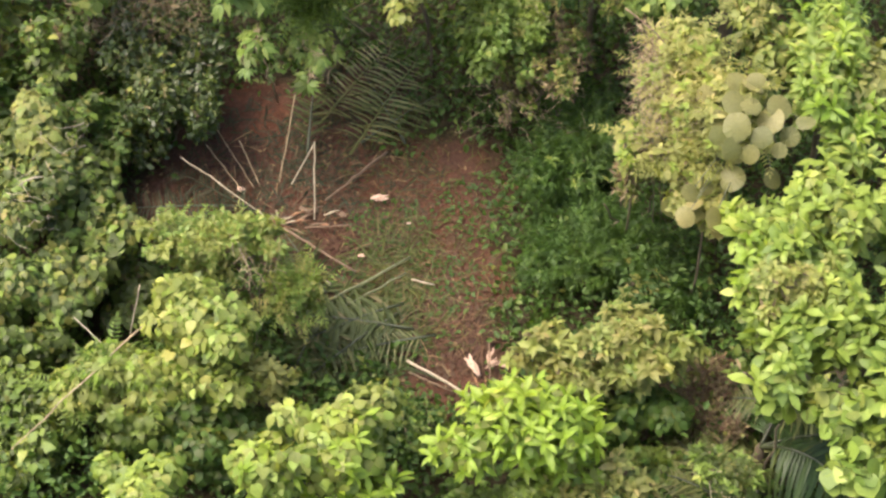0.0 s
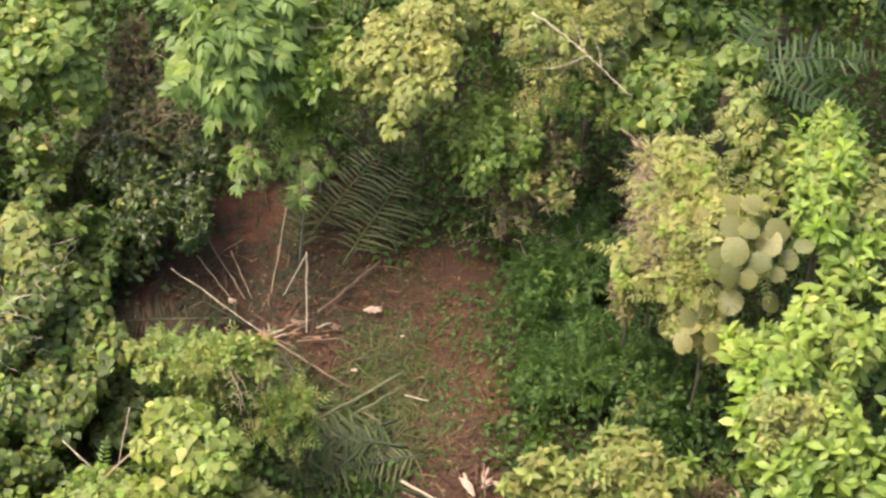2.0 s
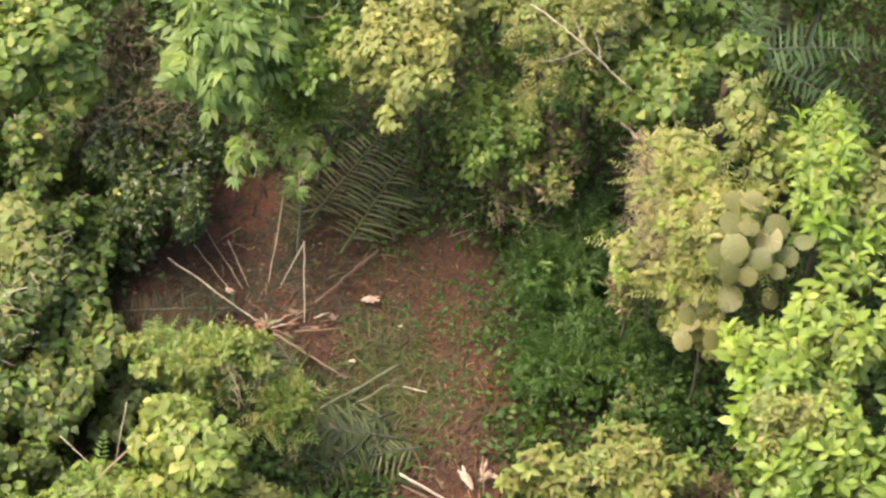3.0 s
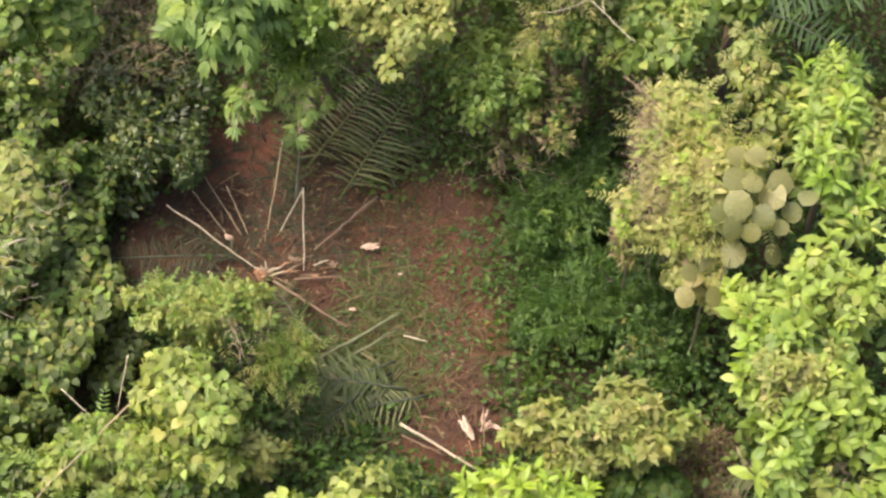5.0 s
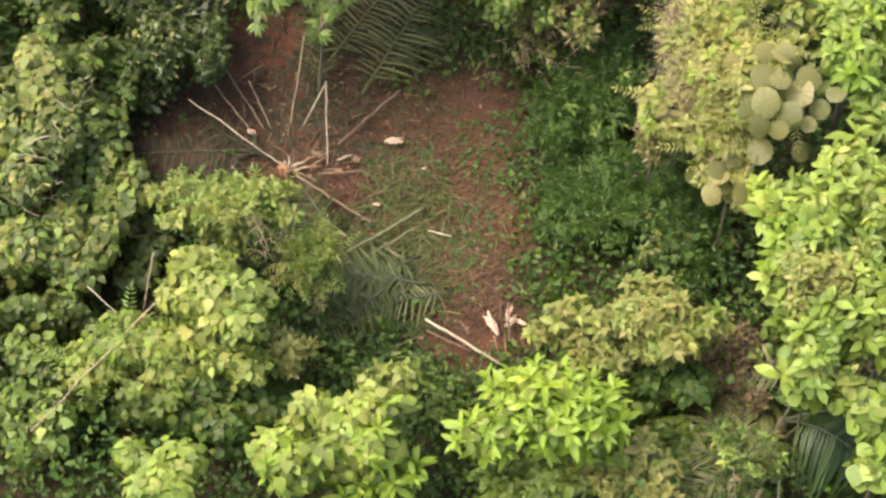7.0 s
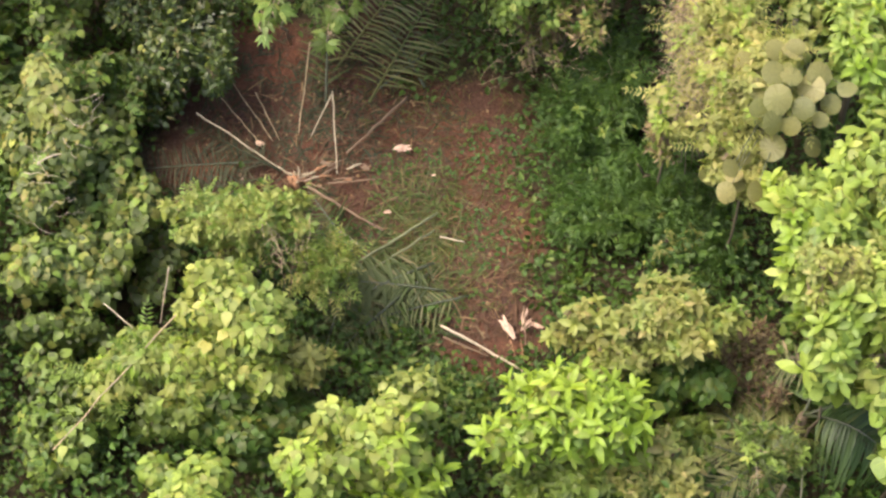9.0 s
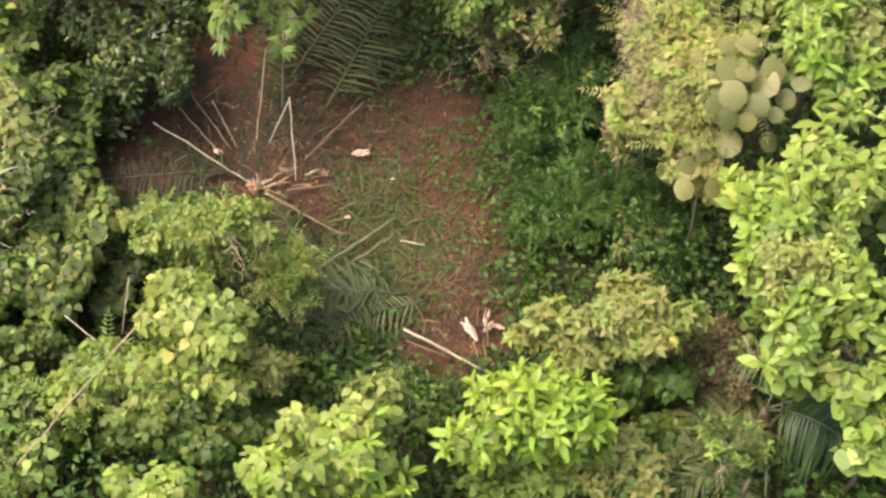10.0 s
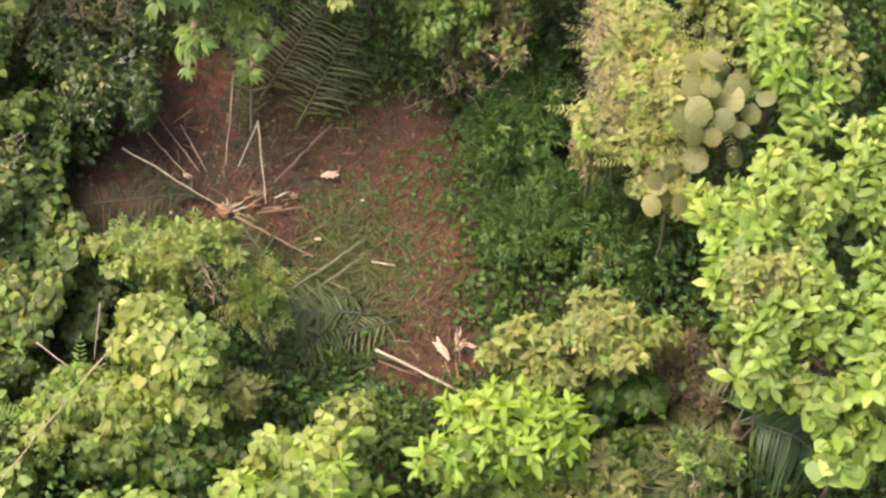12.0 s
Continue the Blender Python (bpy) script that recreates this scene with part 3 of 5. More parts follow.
# the few PALE leaves stand in for glints on the glossy ones
plant("glossy_shrub", "dark shrub with small glossy leaves", "shrub", (-4.10, 3.04, 0.80), (0.89, 1.17, 0.62),
      [("scatter", OVAL, DARK, 2600, 0.085), ("scatter", LEAFLET, DARK, 1300, 0.11), ("scatter", LEAFLET, MID, 500, 0.10), ("scatter", OVAL, PALE, 120, 0.11), ("scatter", SLIM, WITHERED, 250, 0.1)], 19, lobes=17, share=0.33)
plant("round_leaf_tree", "green tree with small rounded leaves", "tree", (-5.12, 4.26, 2.54), (0.89, 1.27, 0.63),
      [("shingle", DISC, FRESH, 900, 0.125), ("shingle", DISC, MID, 700, 0.12), ("shingle", HEART, PALE, 350, 0.117), ("scatter", OVAL, MID, 900, 0.10)], 20, lobes=18, share=0.3, apart=200)
plant("broad_leaf_tree", "bright green tree with drooping broad compound leaves", "tree", (-2.64, 3.80, 2.94), (0.78, 1.24, 0.62),
      [("fan", BROAD_LEAFLET, SPRAY, 1500, 0.25), ("spray", BROAD_LEAFLET, SPRAY, 1300, 0.22), ("fan", BROAD_LEAFLET, PALE_LIME, 250, 0.23), ("scatter", OVAL, MID, 700, 0.14)], 21, lobes=16, share=0.34, apart=240, lean=(-0.2, 0.9))
plant("yellow_tree", "tree with yellowing leaves and small bright shoots", "tree", (-0.59, 3.61, 2.76), (1.02, 1.32, 0.71),
      [("shingle", OVATE, YELLOW, 700, 0.105), ("shingle", HEART, PALE, 600, 0.10), ("rosette", CURLED, YELLOW, 600, 0.10), ("rosette", CURLED, OLIVE, 500, 0.10), ("scatter", OVAL, OLIVE, 700, 0.09)], 22, lobes=28, share=0.23, thick=0.02, lean=(0.1, 0.9), apart=200)
plant("green_shrub", "mid-green leafy shrub under taller trees", "shrub", (-1.74, 3.94, 2.62), (0.42, 1.02, 0.30),
      [("scatter", OVAL, FRESH, 1500, 0.11)], 23, lobes=7, share=0.45)
plant("climber_shrub", "green shrub hung with small-leaved climbers", "shrub", (0.63, 3.48, 1.75), (0.67, 1.43, 0.47),
      [("rosette", OBOVATE, FRESH, 900, 0.095), ("shingle", OVATE, FRESH, 500, 0.098), ("scatter", OVAL, MID, 1500, 0.085)], 24, lobes=22, share=0.24)
plant("olive_tree", "olive-green fine-leaved sapling with bare twigs", "tree", (1.48, 3.79, 2.93), (0.75, 1.01, 0.53),
      [("pinnate", SLIM, OLIVE, 2600, 0.09), ("rosette", OBOVATE, PALE, 700, 0.11), ("scatter", OVAL, YELLOW, 350, 0.1)], 25, lobes=15, share=0.3)
plant("climber_tree", "lime-green tree overgrown with climbers", "tree", (2.62, 3.30, 2.50), (0.72, 0.82, 0.50),
      [("shingle", HEART, FRESH, 700, 0.13), ("shingle", HEART, MID, 500, 0.12), ("rosette", CURLED, PALE, 300, 0.10), ("scatter", OVAL, MID, 900, 0.1)], 26, lobes=24, share=0.24, apart=120)
plant("dry_thicket", "straw-yellow fuzzy bush tangled with dry reddish twigs", "bush", (2.67, 1.09, 2.65), (0.83, 1.43, 0.58),
      [("rosette", OBOVATE, YELLOW, 550, 0.12), ("rosette", NARROW, YELLOW, 900, 0.14), ("shingle", OVATE, YELLOW, 500, 0.115), ("pinnate", SLIM, YELLOW, 2200, 0.085), ("rosette", OBOVATE, PALE_LIME, 800, 0.12), ("scatter", SMALL, WITHERED, 500, 0.07)], 27, lobes=24, share=0.25)
plant("lance_leaf_tree", "lime-green tree with whorls of pointed leaves", "tree", (4.40, 1.36, 2.64), (0.69, 1.25, 0.48),
      [("rosette", UPRIGHT, FRESH, 900, 0.20), ("rosette", UPRIGHT, LIME, 350, 0.20), ("rosette", UPRIGHT, PALE_LIME, 350, 0.19), ("shingle", OVATE, PALE, 300, 0.138), ("scatter", OVAL, MID, 500, 0.1)], 28, lobes=14, share=0.34, apart=200)
plant("whorled_tree", "tree with whorls of broad pale lime-green leaves", "tree", (3.86, -1.92, 2.64), (1.01, 1.42, 0.70),
      [("rosette", OBOVATE, PALE_LIME, 1000, 0.205), ("rosette", OBOVATE, FRESH, 600, 0.20), ("rosette", CURLED, PALE, 500, 0.13), ("scatter", OVAL, MID, 1100, 0.11), ("scatter", SLIM, WITHERED, 150, 0.12)], 29, lobes=34, share=0.20, thick=0.022, apart=270, gaps=((4.10, -2.74, 0.19), (3.17, -2.60, 0.20)))
plant("curled_leaf_bush", "yellowish-green bush with curled leaves", "bush", (1.80, -1.66, 1.34), (1.13, 0.56, 0.70),
      [("rosette", CURLED, PALE, 900, 0.135), ("rosette", CURLED, OLIVE, 800, 0.135), ("rosette", CURLED, FRESH, 300, 0.12), ("scatter", OVAL, OLIVE, 500, 0.1), ("scatter", SMALL, WITHERED, 320, 0.08)], 30, lobes=26, share=0.22, apart=140)
plant("low_shrub", "low dark green leafy shrub", "shrub", (1.42, 2.14, 0.53), (0.72, 1.14, 0.50),
      [("pinnate", NARROW, DEEP, 1800, 0.10), ("pinnate", NARROW, LUSH, 1400, 0.11), ("rosette", CURLED, LUSH, 700, 0.105), ("rosette", CURLED, FRESH, 110, 0.10), ("scatter", NARROW, DEEP, 1200, 0.10)], 31, lobes=22, share=0.27)
plant("low_shrub", "low fresh green leafy shrub", "shrub", (1.96, 0.75, 0.30), (1.05, 0.91, 0.42),
      [("pinnate", NARROW, DEEP, 2600, 0.10), ("pinnate", NARROW, LUSH, 1600, 0.11), ("rosette", CURLED, DEEP, 700, 0.10), ("rosette", CURLED, LUSH, 420, 0.11), ("scatter", NARROW, DEEP, 1400, 0.10)], 32, lobes=26, share=0.25)
plant("low_shrub", "low deep green shrub with narrow leaves", "shrub", (2.47, 0.19, 0.34), (0.66, 0.75, 0.45),
      [("pinnate", NARROW, DEEP, 1500, 0.10), ("pinnate", NARROW, LUSH, 700, 0.11), ("rosette", CURLED, LUSH, 300, 0.11), ("rosette", CURLED, OLIVE, 90, 0.10), ("scatter", NARROW, DEEP, 900, 0.11)], 33, lobes=18, share=0.3)
plant("climber_thicket", "shaded green climbers between thicket and glossy shrub", "thicket", (-4.62, 0.87, 0.72), (0.62, 1.26, 0.46),
      [("shingle", HEART, THICKET, 1000, 0.12), ("shingle", HEART, FRESH, 244, 0.118), ("scatter", OVAL, THICKET, 700, 0.09), ("shingle", OVATE, OLIVE, 150, 0.11)], 34, lobes=16, share=0.32)
plant("dead_brush", "beige dry brush of twigs and withered leaves", "brush", (2.33, 1.52, 2.80), (0.30, 0.82, 0.21),
      [("scatter", SLIM, WITHERED, 900, 0.11), ("scatter", SMALL, YELLOW, 300, 0.08)], 35, lobes=9, share=0.34, thick=0.01)
plant("whorled_tree", "lime-green whorled tree at the edge of the woods", "tree", (5.29, -0.72, 2.64), (0.54, 0.95, 0.38),
      [("rosette", OBOVATE, PALE_LIME, 500, 0.21), ("rosette", OBOVATE, FRESH, 400, 0.2), ("scatter", OVAL, MID, 500, 0.12)], 36, lobes=13, share=0.33)
plant("whorled_tree", "tall whorled tree with pale broad leaves", "tree", (5.00, -2.39, 2.77), (0.49, 0.89, 0.34),
      [("rosette", OBOVATE, PALE_LIME, 500, 0.22), ("rosette", OBOVATE, FRESH, 400, 0.2), ("scatter", OVAL, MID, 500, 0.12)], 37, lobes=13, share=0.33, gaps=((4.10, -2.74, 0.19), (3.17, -2.60, 0.20)))
plant("dry_thicket", "yellow-olive fuzzy leaves between large round ones", "bush", (3.25, 0.80, 2.95), (0.42, 0.75, 0.36),
      [("rosette", OBOVATE, YELLOW, 500, 0.12), ("shingle", OVATE, PALE, 300, 0.11), ("pinnate", SLIM, YELLOW, 700, 0.08)], 74, lobes=13, share=0.3, thick=0.012)
plant("climber_thicket", "yellow-lime climber patch on the thicket", "thicket", (-5.41, 1.83, 1.45), (0.34, 0.50, 0.26),
      [("shingle", HEART, PALE, 260, 0.131), ("shingle", OVATE, OLIVE, 160, 0.12)], 80, lobes=8, share=0.4)
plant("leafy_bush", "green climbers round the foot of a palm", "bush", (3.50, 3.71, 2.55), (0.34, 0.36, 0.30),
      [("shingle", HEART, FRESH, 260, 0.12), ("shingle", HEART, MID, 260, 0.12), ("scatter", OVAL, MID, 250, 0.09)], 88, lobes=10, share=0.36)
plant("climber_thicket", "dull green climbers beside the dark glossy shrub", "thicket", (-5.45, 3.56, 0.90), (0.66, 0.80, 0.42),
      [("shingle", HEART, THICKET, 900, 0.12), ("scatter", OVAL, LUSH, 700, 0.09), ("shingle", HEART, FRESH, 150, 0.115), ("scatter", SLIM, WITHERED, 200, 0.1)], 89, lobes=18, share=0.28)
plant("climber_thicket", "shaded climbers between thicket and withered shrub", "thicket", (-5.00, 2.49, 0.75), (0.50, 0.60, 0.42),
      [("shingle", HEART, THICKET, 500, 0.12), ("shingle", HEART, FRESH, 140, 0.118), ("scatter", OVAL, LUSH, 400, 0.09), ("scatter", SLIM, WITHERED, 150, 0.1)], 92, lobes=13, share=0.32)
plant("dry_thicket", "straw-coloured leaves below the large round ones", "bush", (2.85, -0.21, 2.38), (0.36, 0.50, 0.28),
      [("rosette", CURLED, PALE, 400, 0.11), ("rosette", CURLED, YELLOW, 300, 0.11), ("shingle", DISC, ROUND, 70, 0.20), ("scatter", SLIM, OLIVE, 400, 0.1)], 93, lobes=12, share=0.3, thick=0.012)
plant("whorled_tree", "lime-green boughs with whorls of blunt leaves", "tree", (3.34, -1.20, 2.60), (0.36, 0.70, 0.34),
      [("rosette", OBOVATE, PALE_LIME, 420, 0.20), ("rosette", OBOVATE, LIME, 160, 0.20), ("rosette", CURLED, PALE, 150, 0.12), ("scatter", OVAL, MID, 350, 0.10)], 94, lobes=15, share=0.28, thick=0.02, lean=(0.6, 0.0), apart=60)
plant("leafy_bush", "shaded green weeds beside withered fronds", "bush", (-4.52, 2.28, 0.55), (0.34, 0.72, 0.34),
      [("scatter", OVAL, LUSH, 600, 0.09), ("shingle", HEART, THICKET, 200, 0.11), ("scatter", OVAL, DARK, 300, 0.085)], 95, lobes=13, share=0.32, thick=0.015)
plant("leafy_bush", "low dull weeds in a shaded hollow", "bush", (-4.15, -0.02, 0.30), (0.46, 0.62, 0.28),
      [("shingle", HEART, THICKET, 260, 0.11), ("scatter", OVAL, MID, 300, 0.08), ("scatter", SLIM, WITHERED, 120, 0.1)], 96, lobes=11, share=0.34, thick=0.012)
plant("climber_spray", "pale climber hanging from the fuzzy bush", "climber", (2.07, 0.64, 2.48), (0.17, 0.50, 0.12),
      [("rosette", OBOVATE, PALE_LIME, 150, 0.1), ("scatter", OVAL, FRESH, 120, 0.08)], 38, lobes=7, share=0.3, thick=0.012)
plant("leafy_bush", "green bush in the gap below the feathery bush", "bush", (-3.72, -2.26, 0.69), (0.65, 0.19, 0.45),
      [("shingle", HEART, MID, 700, 0.117), ("scatter", OVAL, MID, 700, 0.09), ("shingle", HEART, FRESH, 150, 0.117)], 71, lobes=14, share=0.32)
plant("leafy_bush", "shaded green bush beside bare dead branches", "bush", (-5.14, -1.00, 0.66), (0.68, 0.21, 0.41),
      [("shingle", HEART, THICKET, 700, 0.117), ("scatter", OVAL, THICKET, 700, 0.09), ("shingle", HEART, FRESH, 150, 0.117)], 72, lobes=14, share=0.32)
plant("leafy_bush", "dull green bush under the lime whorled bush", "bush", (2.21, -2.76, 0.60), (0.45, 0.47, 0.32),
      [("shingle", OVATE, MID, 500, 0.115), ("scatter", OVAL, MID, 600, 0.09)], 73, lobes=12, share=0.34)
plant("curled_leaf_bush", "small yellowish bush with curled leaves", "bush", (-2.20, -1.83, 1.05), (0.42, 0.29, 0.30),
      [("rosette", OBOVATE, OLIVE, 500, 0.16), ("scatter", OVAL, PALE, 250, 0.1)], 41, lobes=8, share=0.36, apart=60)
plant("leafy_bush", "mid-green bush with overlapping oval leaves", "bush", (-0.97, -2.48, 1.42), (0.44, 0.40, 0.31),
      [("shingle", OVATE, PALE, 700, 0.11), ("scatter", OVAL, MID, 500, 0.1)], 42, lobes=9, share=0.4, apart=80)
plant("rosette_bush", "small lime-green bush with whorled pointed leaves", "bush", (-0.95, -3.52, 1.46), (0.52, 0.28, 0.36),
      [("rosette", UPRIGHT, LIME, 420, 0.23), ("scatter", OVAL, MID, 300, 0.11)], 43, lobes=8, share=0.36, apart=120)
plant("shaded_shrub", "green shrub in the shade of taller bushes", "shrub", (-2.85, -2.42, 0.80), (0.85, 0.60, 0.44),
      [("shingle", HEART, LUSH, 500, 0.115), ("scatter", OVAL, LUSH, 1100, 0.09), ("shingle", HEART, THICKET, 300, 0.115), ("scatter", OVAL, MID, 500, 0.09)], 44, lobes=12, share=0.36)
plant("shaded_shrub", "dull green small-leaved shrub beside the thicket", "shrub", (-5.05, -1.92, 0.60), (0.60, 1.10, 0.42),
      [("scatter", OVAL, THICKET, 2600, 0.09), ("shingle", HEART, FRESH, 500, 0.130)], 45, lobes=13, share=0.36)
plant("curled_leaf_bush", "small olive bush with reddish young leaves", "bush", (1.76, -3.22, 1.22), (0.62, 0.42, 0.38),
      [("rosette", CURLED, OLIVE, 900, 0.14), ("shingle", OVATE, PALE, 300, 0.127), ("scatter", OVAL, DEAD, 60, 0.08), ("scatter", OVAL, MID, 500, 0.09)], 46, lobes=14, share=0.32, apart=80)
plant("leafy_bush", "soft green bush at the foot of the lime bush", "bush", (0.50, -3.42, 0.98), (0.78, 0.42, 0.36),
      [("shingle", OVATE, FRESH, 700, 0.127), ("rosette", CURLED, MID, 600, 0.11), ("scatter", OVAL, MID, 700, 0.09)], 75, lobes=16, share=0.32)
plant("leafy_bush", "shaded dull green bush with broad leaves", "bush", (2.15, -2.08, 0.84), (0.55, 0.42, 0.34),
      [("shingle", OVATE, LUSH, 450, 0.125), ("shingle", OVATE, MID, 300, 0.12), ("scatter", OVAL, LUSH, 600, 0.1)], 47, lobes=10, share=0.36)
plant("sparse_shrub", "sparse pale green shrub on bare pale stems", "shrub", (2.95, -3.16, 1.30), (0.60, 0.45, 0.38),
      [("rosette", CURLED, FRESH, 190, 0.10), ("rosette", CURLED, THICKET, 240, 0.10), ("pinnate", SLIM, THICKET, 260, 0.08)], 48, lobes=16, share=0.15, bark=DRY_TWIG, thick=0.02, stems=3)
plant("dead_brush", "brown dead brush of bare twigs and withered leaves", "brush", (2.92, -1.84, 0.72), (0.44, 0.66, 0.48),
      [("scatter", SLIM, WITHERED, 2800, 0.085), ("scatter", OVAL, MID, 260, 0.07), ("scatter", SMALL, OLIVE, 150, 0.07), ("scatter", SLIM, DEAD, 900, 0.09)], 49, lobes=12, share=0.34, thick=0.01, stems=3)
plant("whorled_tree", "tangled pale twigs and small curled yellowish leaves", "tree", (3.66, -1.79, 2.95), (0.52, 0.46, 0.30),
      [("rosette", CURLED, PALE, 500, 0.12), ("rosette", CURLED, YELLOW, 250, 0.11), ("shingle", OVATE, OLIVE, 200, 0.11), ("scatter", SLIM, WITHERED, 250, 0.11)], 90, lobes=15, share=0.27)
plant("broad_leaf_bush", "pale climber of overlapping round leaves", "bush", (4.19, -3.01, 2.40), (0.62, 0.46, 0.36),
      [("shingle", DISC, PALE_LIME, 260, 0.165), ("shingle", DISC, PALE, 260, 0.155), ("scatter", OVAL, MID, 350, 0.11)], 91, lobes=13, share=0.3, thick=0.022, apart=60, gaps=((4.10, -2.74, 0.19), (3.17, -2.60, 0.20)))
plant("broad_leaf_bush", "bush with large rounded pale lime leaves", "bush", (4.28, -3.49, 2.42), (0.42, 0.57, 0.29),
      [("shingle", DISC, PALE_LIME, 260, 0.20), ("shingle", DISC, FRESH, 160, 0.18), ("scatter", OVAL, MID, 400, 0.12)], 50, lobes=10, share=0.36, thick=0.022, apart=70)
plant("broad_leaf_bush", "bush with rounded pale green leaves", "bush", (3.55, -2.67, 2.33), (0.55, 0.24, 0.38),
      [("shingle", DISC, PALE_LIME, 300, 0.17), ("shingle", DISC, FRESH, 200, 0.16), ("scatter", OVAL, MID, 400, 0.11)], 51, lobes=11, share=0.34, thick=0.014, apart=70, gaps=((4.10, -2.74, 0.19), (3.17, -2.60, 0.20)))
plant("whorled_tree", "lime-green tree top with whorls of broad leaves", "tree", (4.37, -0.85, 2.89), (0.47, 0.71, 0.33),
      [("rosette", OBOVATE, PALE_LIME, 500, 0.235), ("shingle", OVATE, PALE, 300, 0.161), ("scatter", OVAL, MID, 500, 0.12)], 69, lobes=10, share=0.36, apart=60)
plant("yellow_bush", "bush of withering yellow-olive leaves", "bush", (4.86, 1.36, 2.59), (0.47, 0.96, 0.33),
      [("shingle", OVATE, YELLOW, 800, 0.149), ("scatter", OVAL, OLIVE, 700, 0.1)], 52, lobes=10, share=0.36, apart=60)
# PALE leaves here are painted highlights, not a second leaf colour
plant("glossy_shrub", "dark glossy shrub leaning over bare soil", "shrub", (-3.62, 2.72, 0.86), (0.50, 0.62, 0.48),
      [("scatter", OVAL, DARK, 1200, 0.085), ("scatter", LEAFLET, DARK, 600, 0.11), ("scatter", LEAFLET, MID, 260, 0.10), ("scatter", OVAL, PALE, 70, 0.095)], 76, lobes=11, share=0.36, lean=(-0.3, 0.1))
plant("feathery_bush", "fine-leaved olive bush beside the trampled grass", "bush", (-2.02, -0.48, 1.05), (0.40, 0.52, 0.40),
      [("pinnate", SLIM, FRESH, 1300, 0.085), ("pinnate", SLIM, OLIVE, 700, 0.085), ("scatter", OVAL, MID, 350, 0.08)], 77, lobes=12, share=0.32)
plant("yellow_bush", "drooping bush with small bright yellow shoots", "bush", (-0.50, 3.02, 2.86), (0.55, 0.42, 0.34),
      [("rosette", CURLED, LIME, 450, 0.085), ("rosette", CURLED, YELLOW, 600, 0.09), ("shingle", OVATE, YELLOW, 300, 0.09), ("scatter", SLIM, OLIVE, 300, 0.1)], 78, lobes=20, share=0.2, thick=0.012, lean=(0.1, 0.9))
plant("dry_brush", "reddish-brown dead brush beside the broad-leaved tree", "brush", (-4.22, 4.67, 1.70), (0.34, 0.46, 0.40),
      [("scatter", SLIM, WITHERED, 800, 0.12), ("scatter", SLIM, DEAD, 500, 0.12), ("scatter", OVAL, OLIVE, 70, 0.08), ("scatter", OVAL, MID, 220, 0.085), ("scatter", OVAL, THICKET, 250, 0.09)], 86, lobes=9, share=0.4, thick=0.01, stems=3)
plant("dry_brush", "dry fuzzy twigs and pale sprigs under the straw bush", "brush", (2.17, 0.95, 1.70), (0.36, 0.62, 0.48),
      [("scatter", SLIM, WITHERED, 700, 0.11), ("rosette", CURLED, PALE, 220, 0.085), ("scatter", SLIM, OLIVE, 500, 0.1), ("scatter", OVAL, MID, 250, 0.08)], 87, lobes=14, share=0.3, thick=0.01, stems=3)
plant("dry_brush", "brown brush of dry twigs and small pale leaves", "brush", (0.60, 3.35, 0.62), (0.62, 0.85, 0.42),
      [("scatter", SLIM, WITHERED, 1100, 0.11), ("rosette", CURLED, OLIVE, 260, 0.085), ("scatter", SMALL, PALE, 160, 0.075), ("scatter", OVAL, MID, 300, 0.08)], 79, lobes=14, share=0.3, thick=0.01, stems=3)
# DARK leaves: partly its own colour, partly tree shadow put into the colour
plant("withered_shrub", "dark shrub with shade-darkened leaves and brownish withered twigs", "shrub", (-4.29, 4.30, 0.92), (0.83, 0.74, 0.58),
      [("scatter", OVAL, MID, 600, 0.09), ("scatter", SLIM, WITHERED, 1500, 0.12), ("scatter", OVAL, DARK, 700, 0.09), ("scatter", OVAL, PALE, 60, 0.09)], 53, lobes=12, share=0.36)
plant("leafy_bush", "deep green bush between pale climbers and palms", "bush", (2.99, 4.49, 2.41), (0.79, 0.52, 0.55),
      [("shingle", HEART, MID, 1200, 0.141), ("scatter", OVAL, DEEP, 1200, 0.1), ("shingle", HEART, FRESH, 60, 0.164)], 54, lobes=11, share=0.36)
plant("climber_shrub", "green shrub hung with climbers and bare twigs", "shrub", (1.09, 2.97, 1.51), (0.73, 1.24, 0.51),
      [("rosette", OBOVATE, OLIVE, 420, 0.09), ("rosette", CURLED, LUSH, 350, 0.09), ("scatter", SLIM, WITHERED, 900, 0.11), ("scatter", OVAL, MID, 500, 0.085)], 55, lobes=24, share=0.21)
plant("climber_shrub", "mid-green shrub with drooping sprays", "shrub", (1.69, 3.38, 2.33), (0.55, 0.96, 0.39),
      [("rosette", CURLED, LUSH, 600, 0.10), ("scatter", OVAL, FRESH, 600, 0.085), ("scatter", SLIM, OLIVE, 700, 0.1), ("rosette", OBOVATE, PALE, 350, 0.1)], 56, lobes=15, share=0.28)
plant("yellow_bush", "pale yellowish bush behind the round-leaved sapling", "bush", (3.62, 2.24, 2.68), (0.50, 0.69, 0.35),
      [("shingle", OVATE, PALE, 600, 0.138), ("spray", LEAFLET, OLIVE, 400, 0.12), ("scatter", OVAL, MID, 500, 0.1)], 57, lobes=12, share=0.34)
plant("feathery_tree", "bright green feathery tree at the clearing's edge", "tree", (-1.86, 4.78, 2.56), (0.54, 0.83, 0.38),
      [("pinnate", LANCE, FRESH, 1500, 0.15), ("scatter", OVAL, PALE, 200, 0.1)], 58, lobes=9, share=0.4)
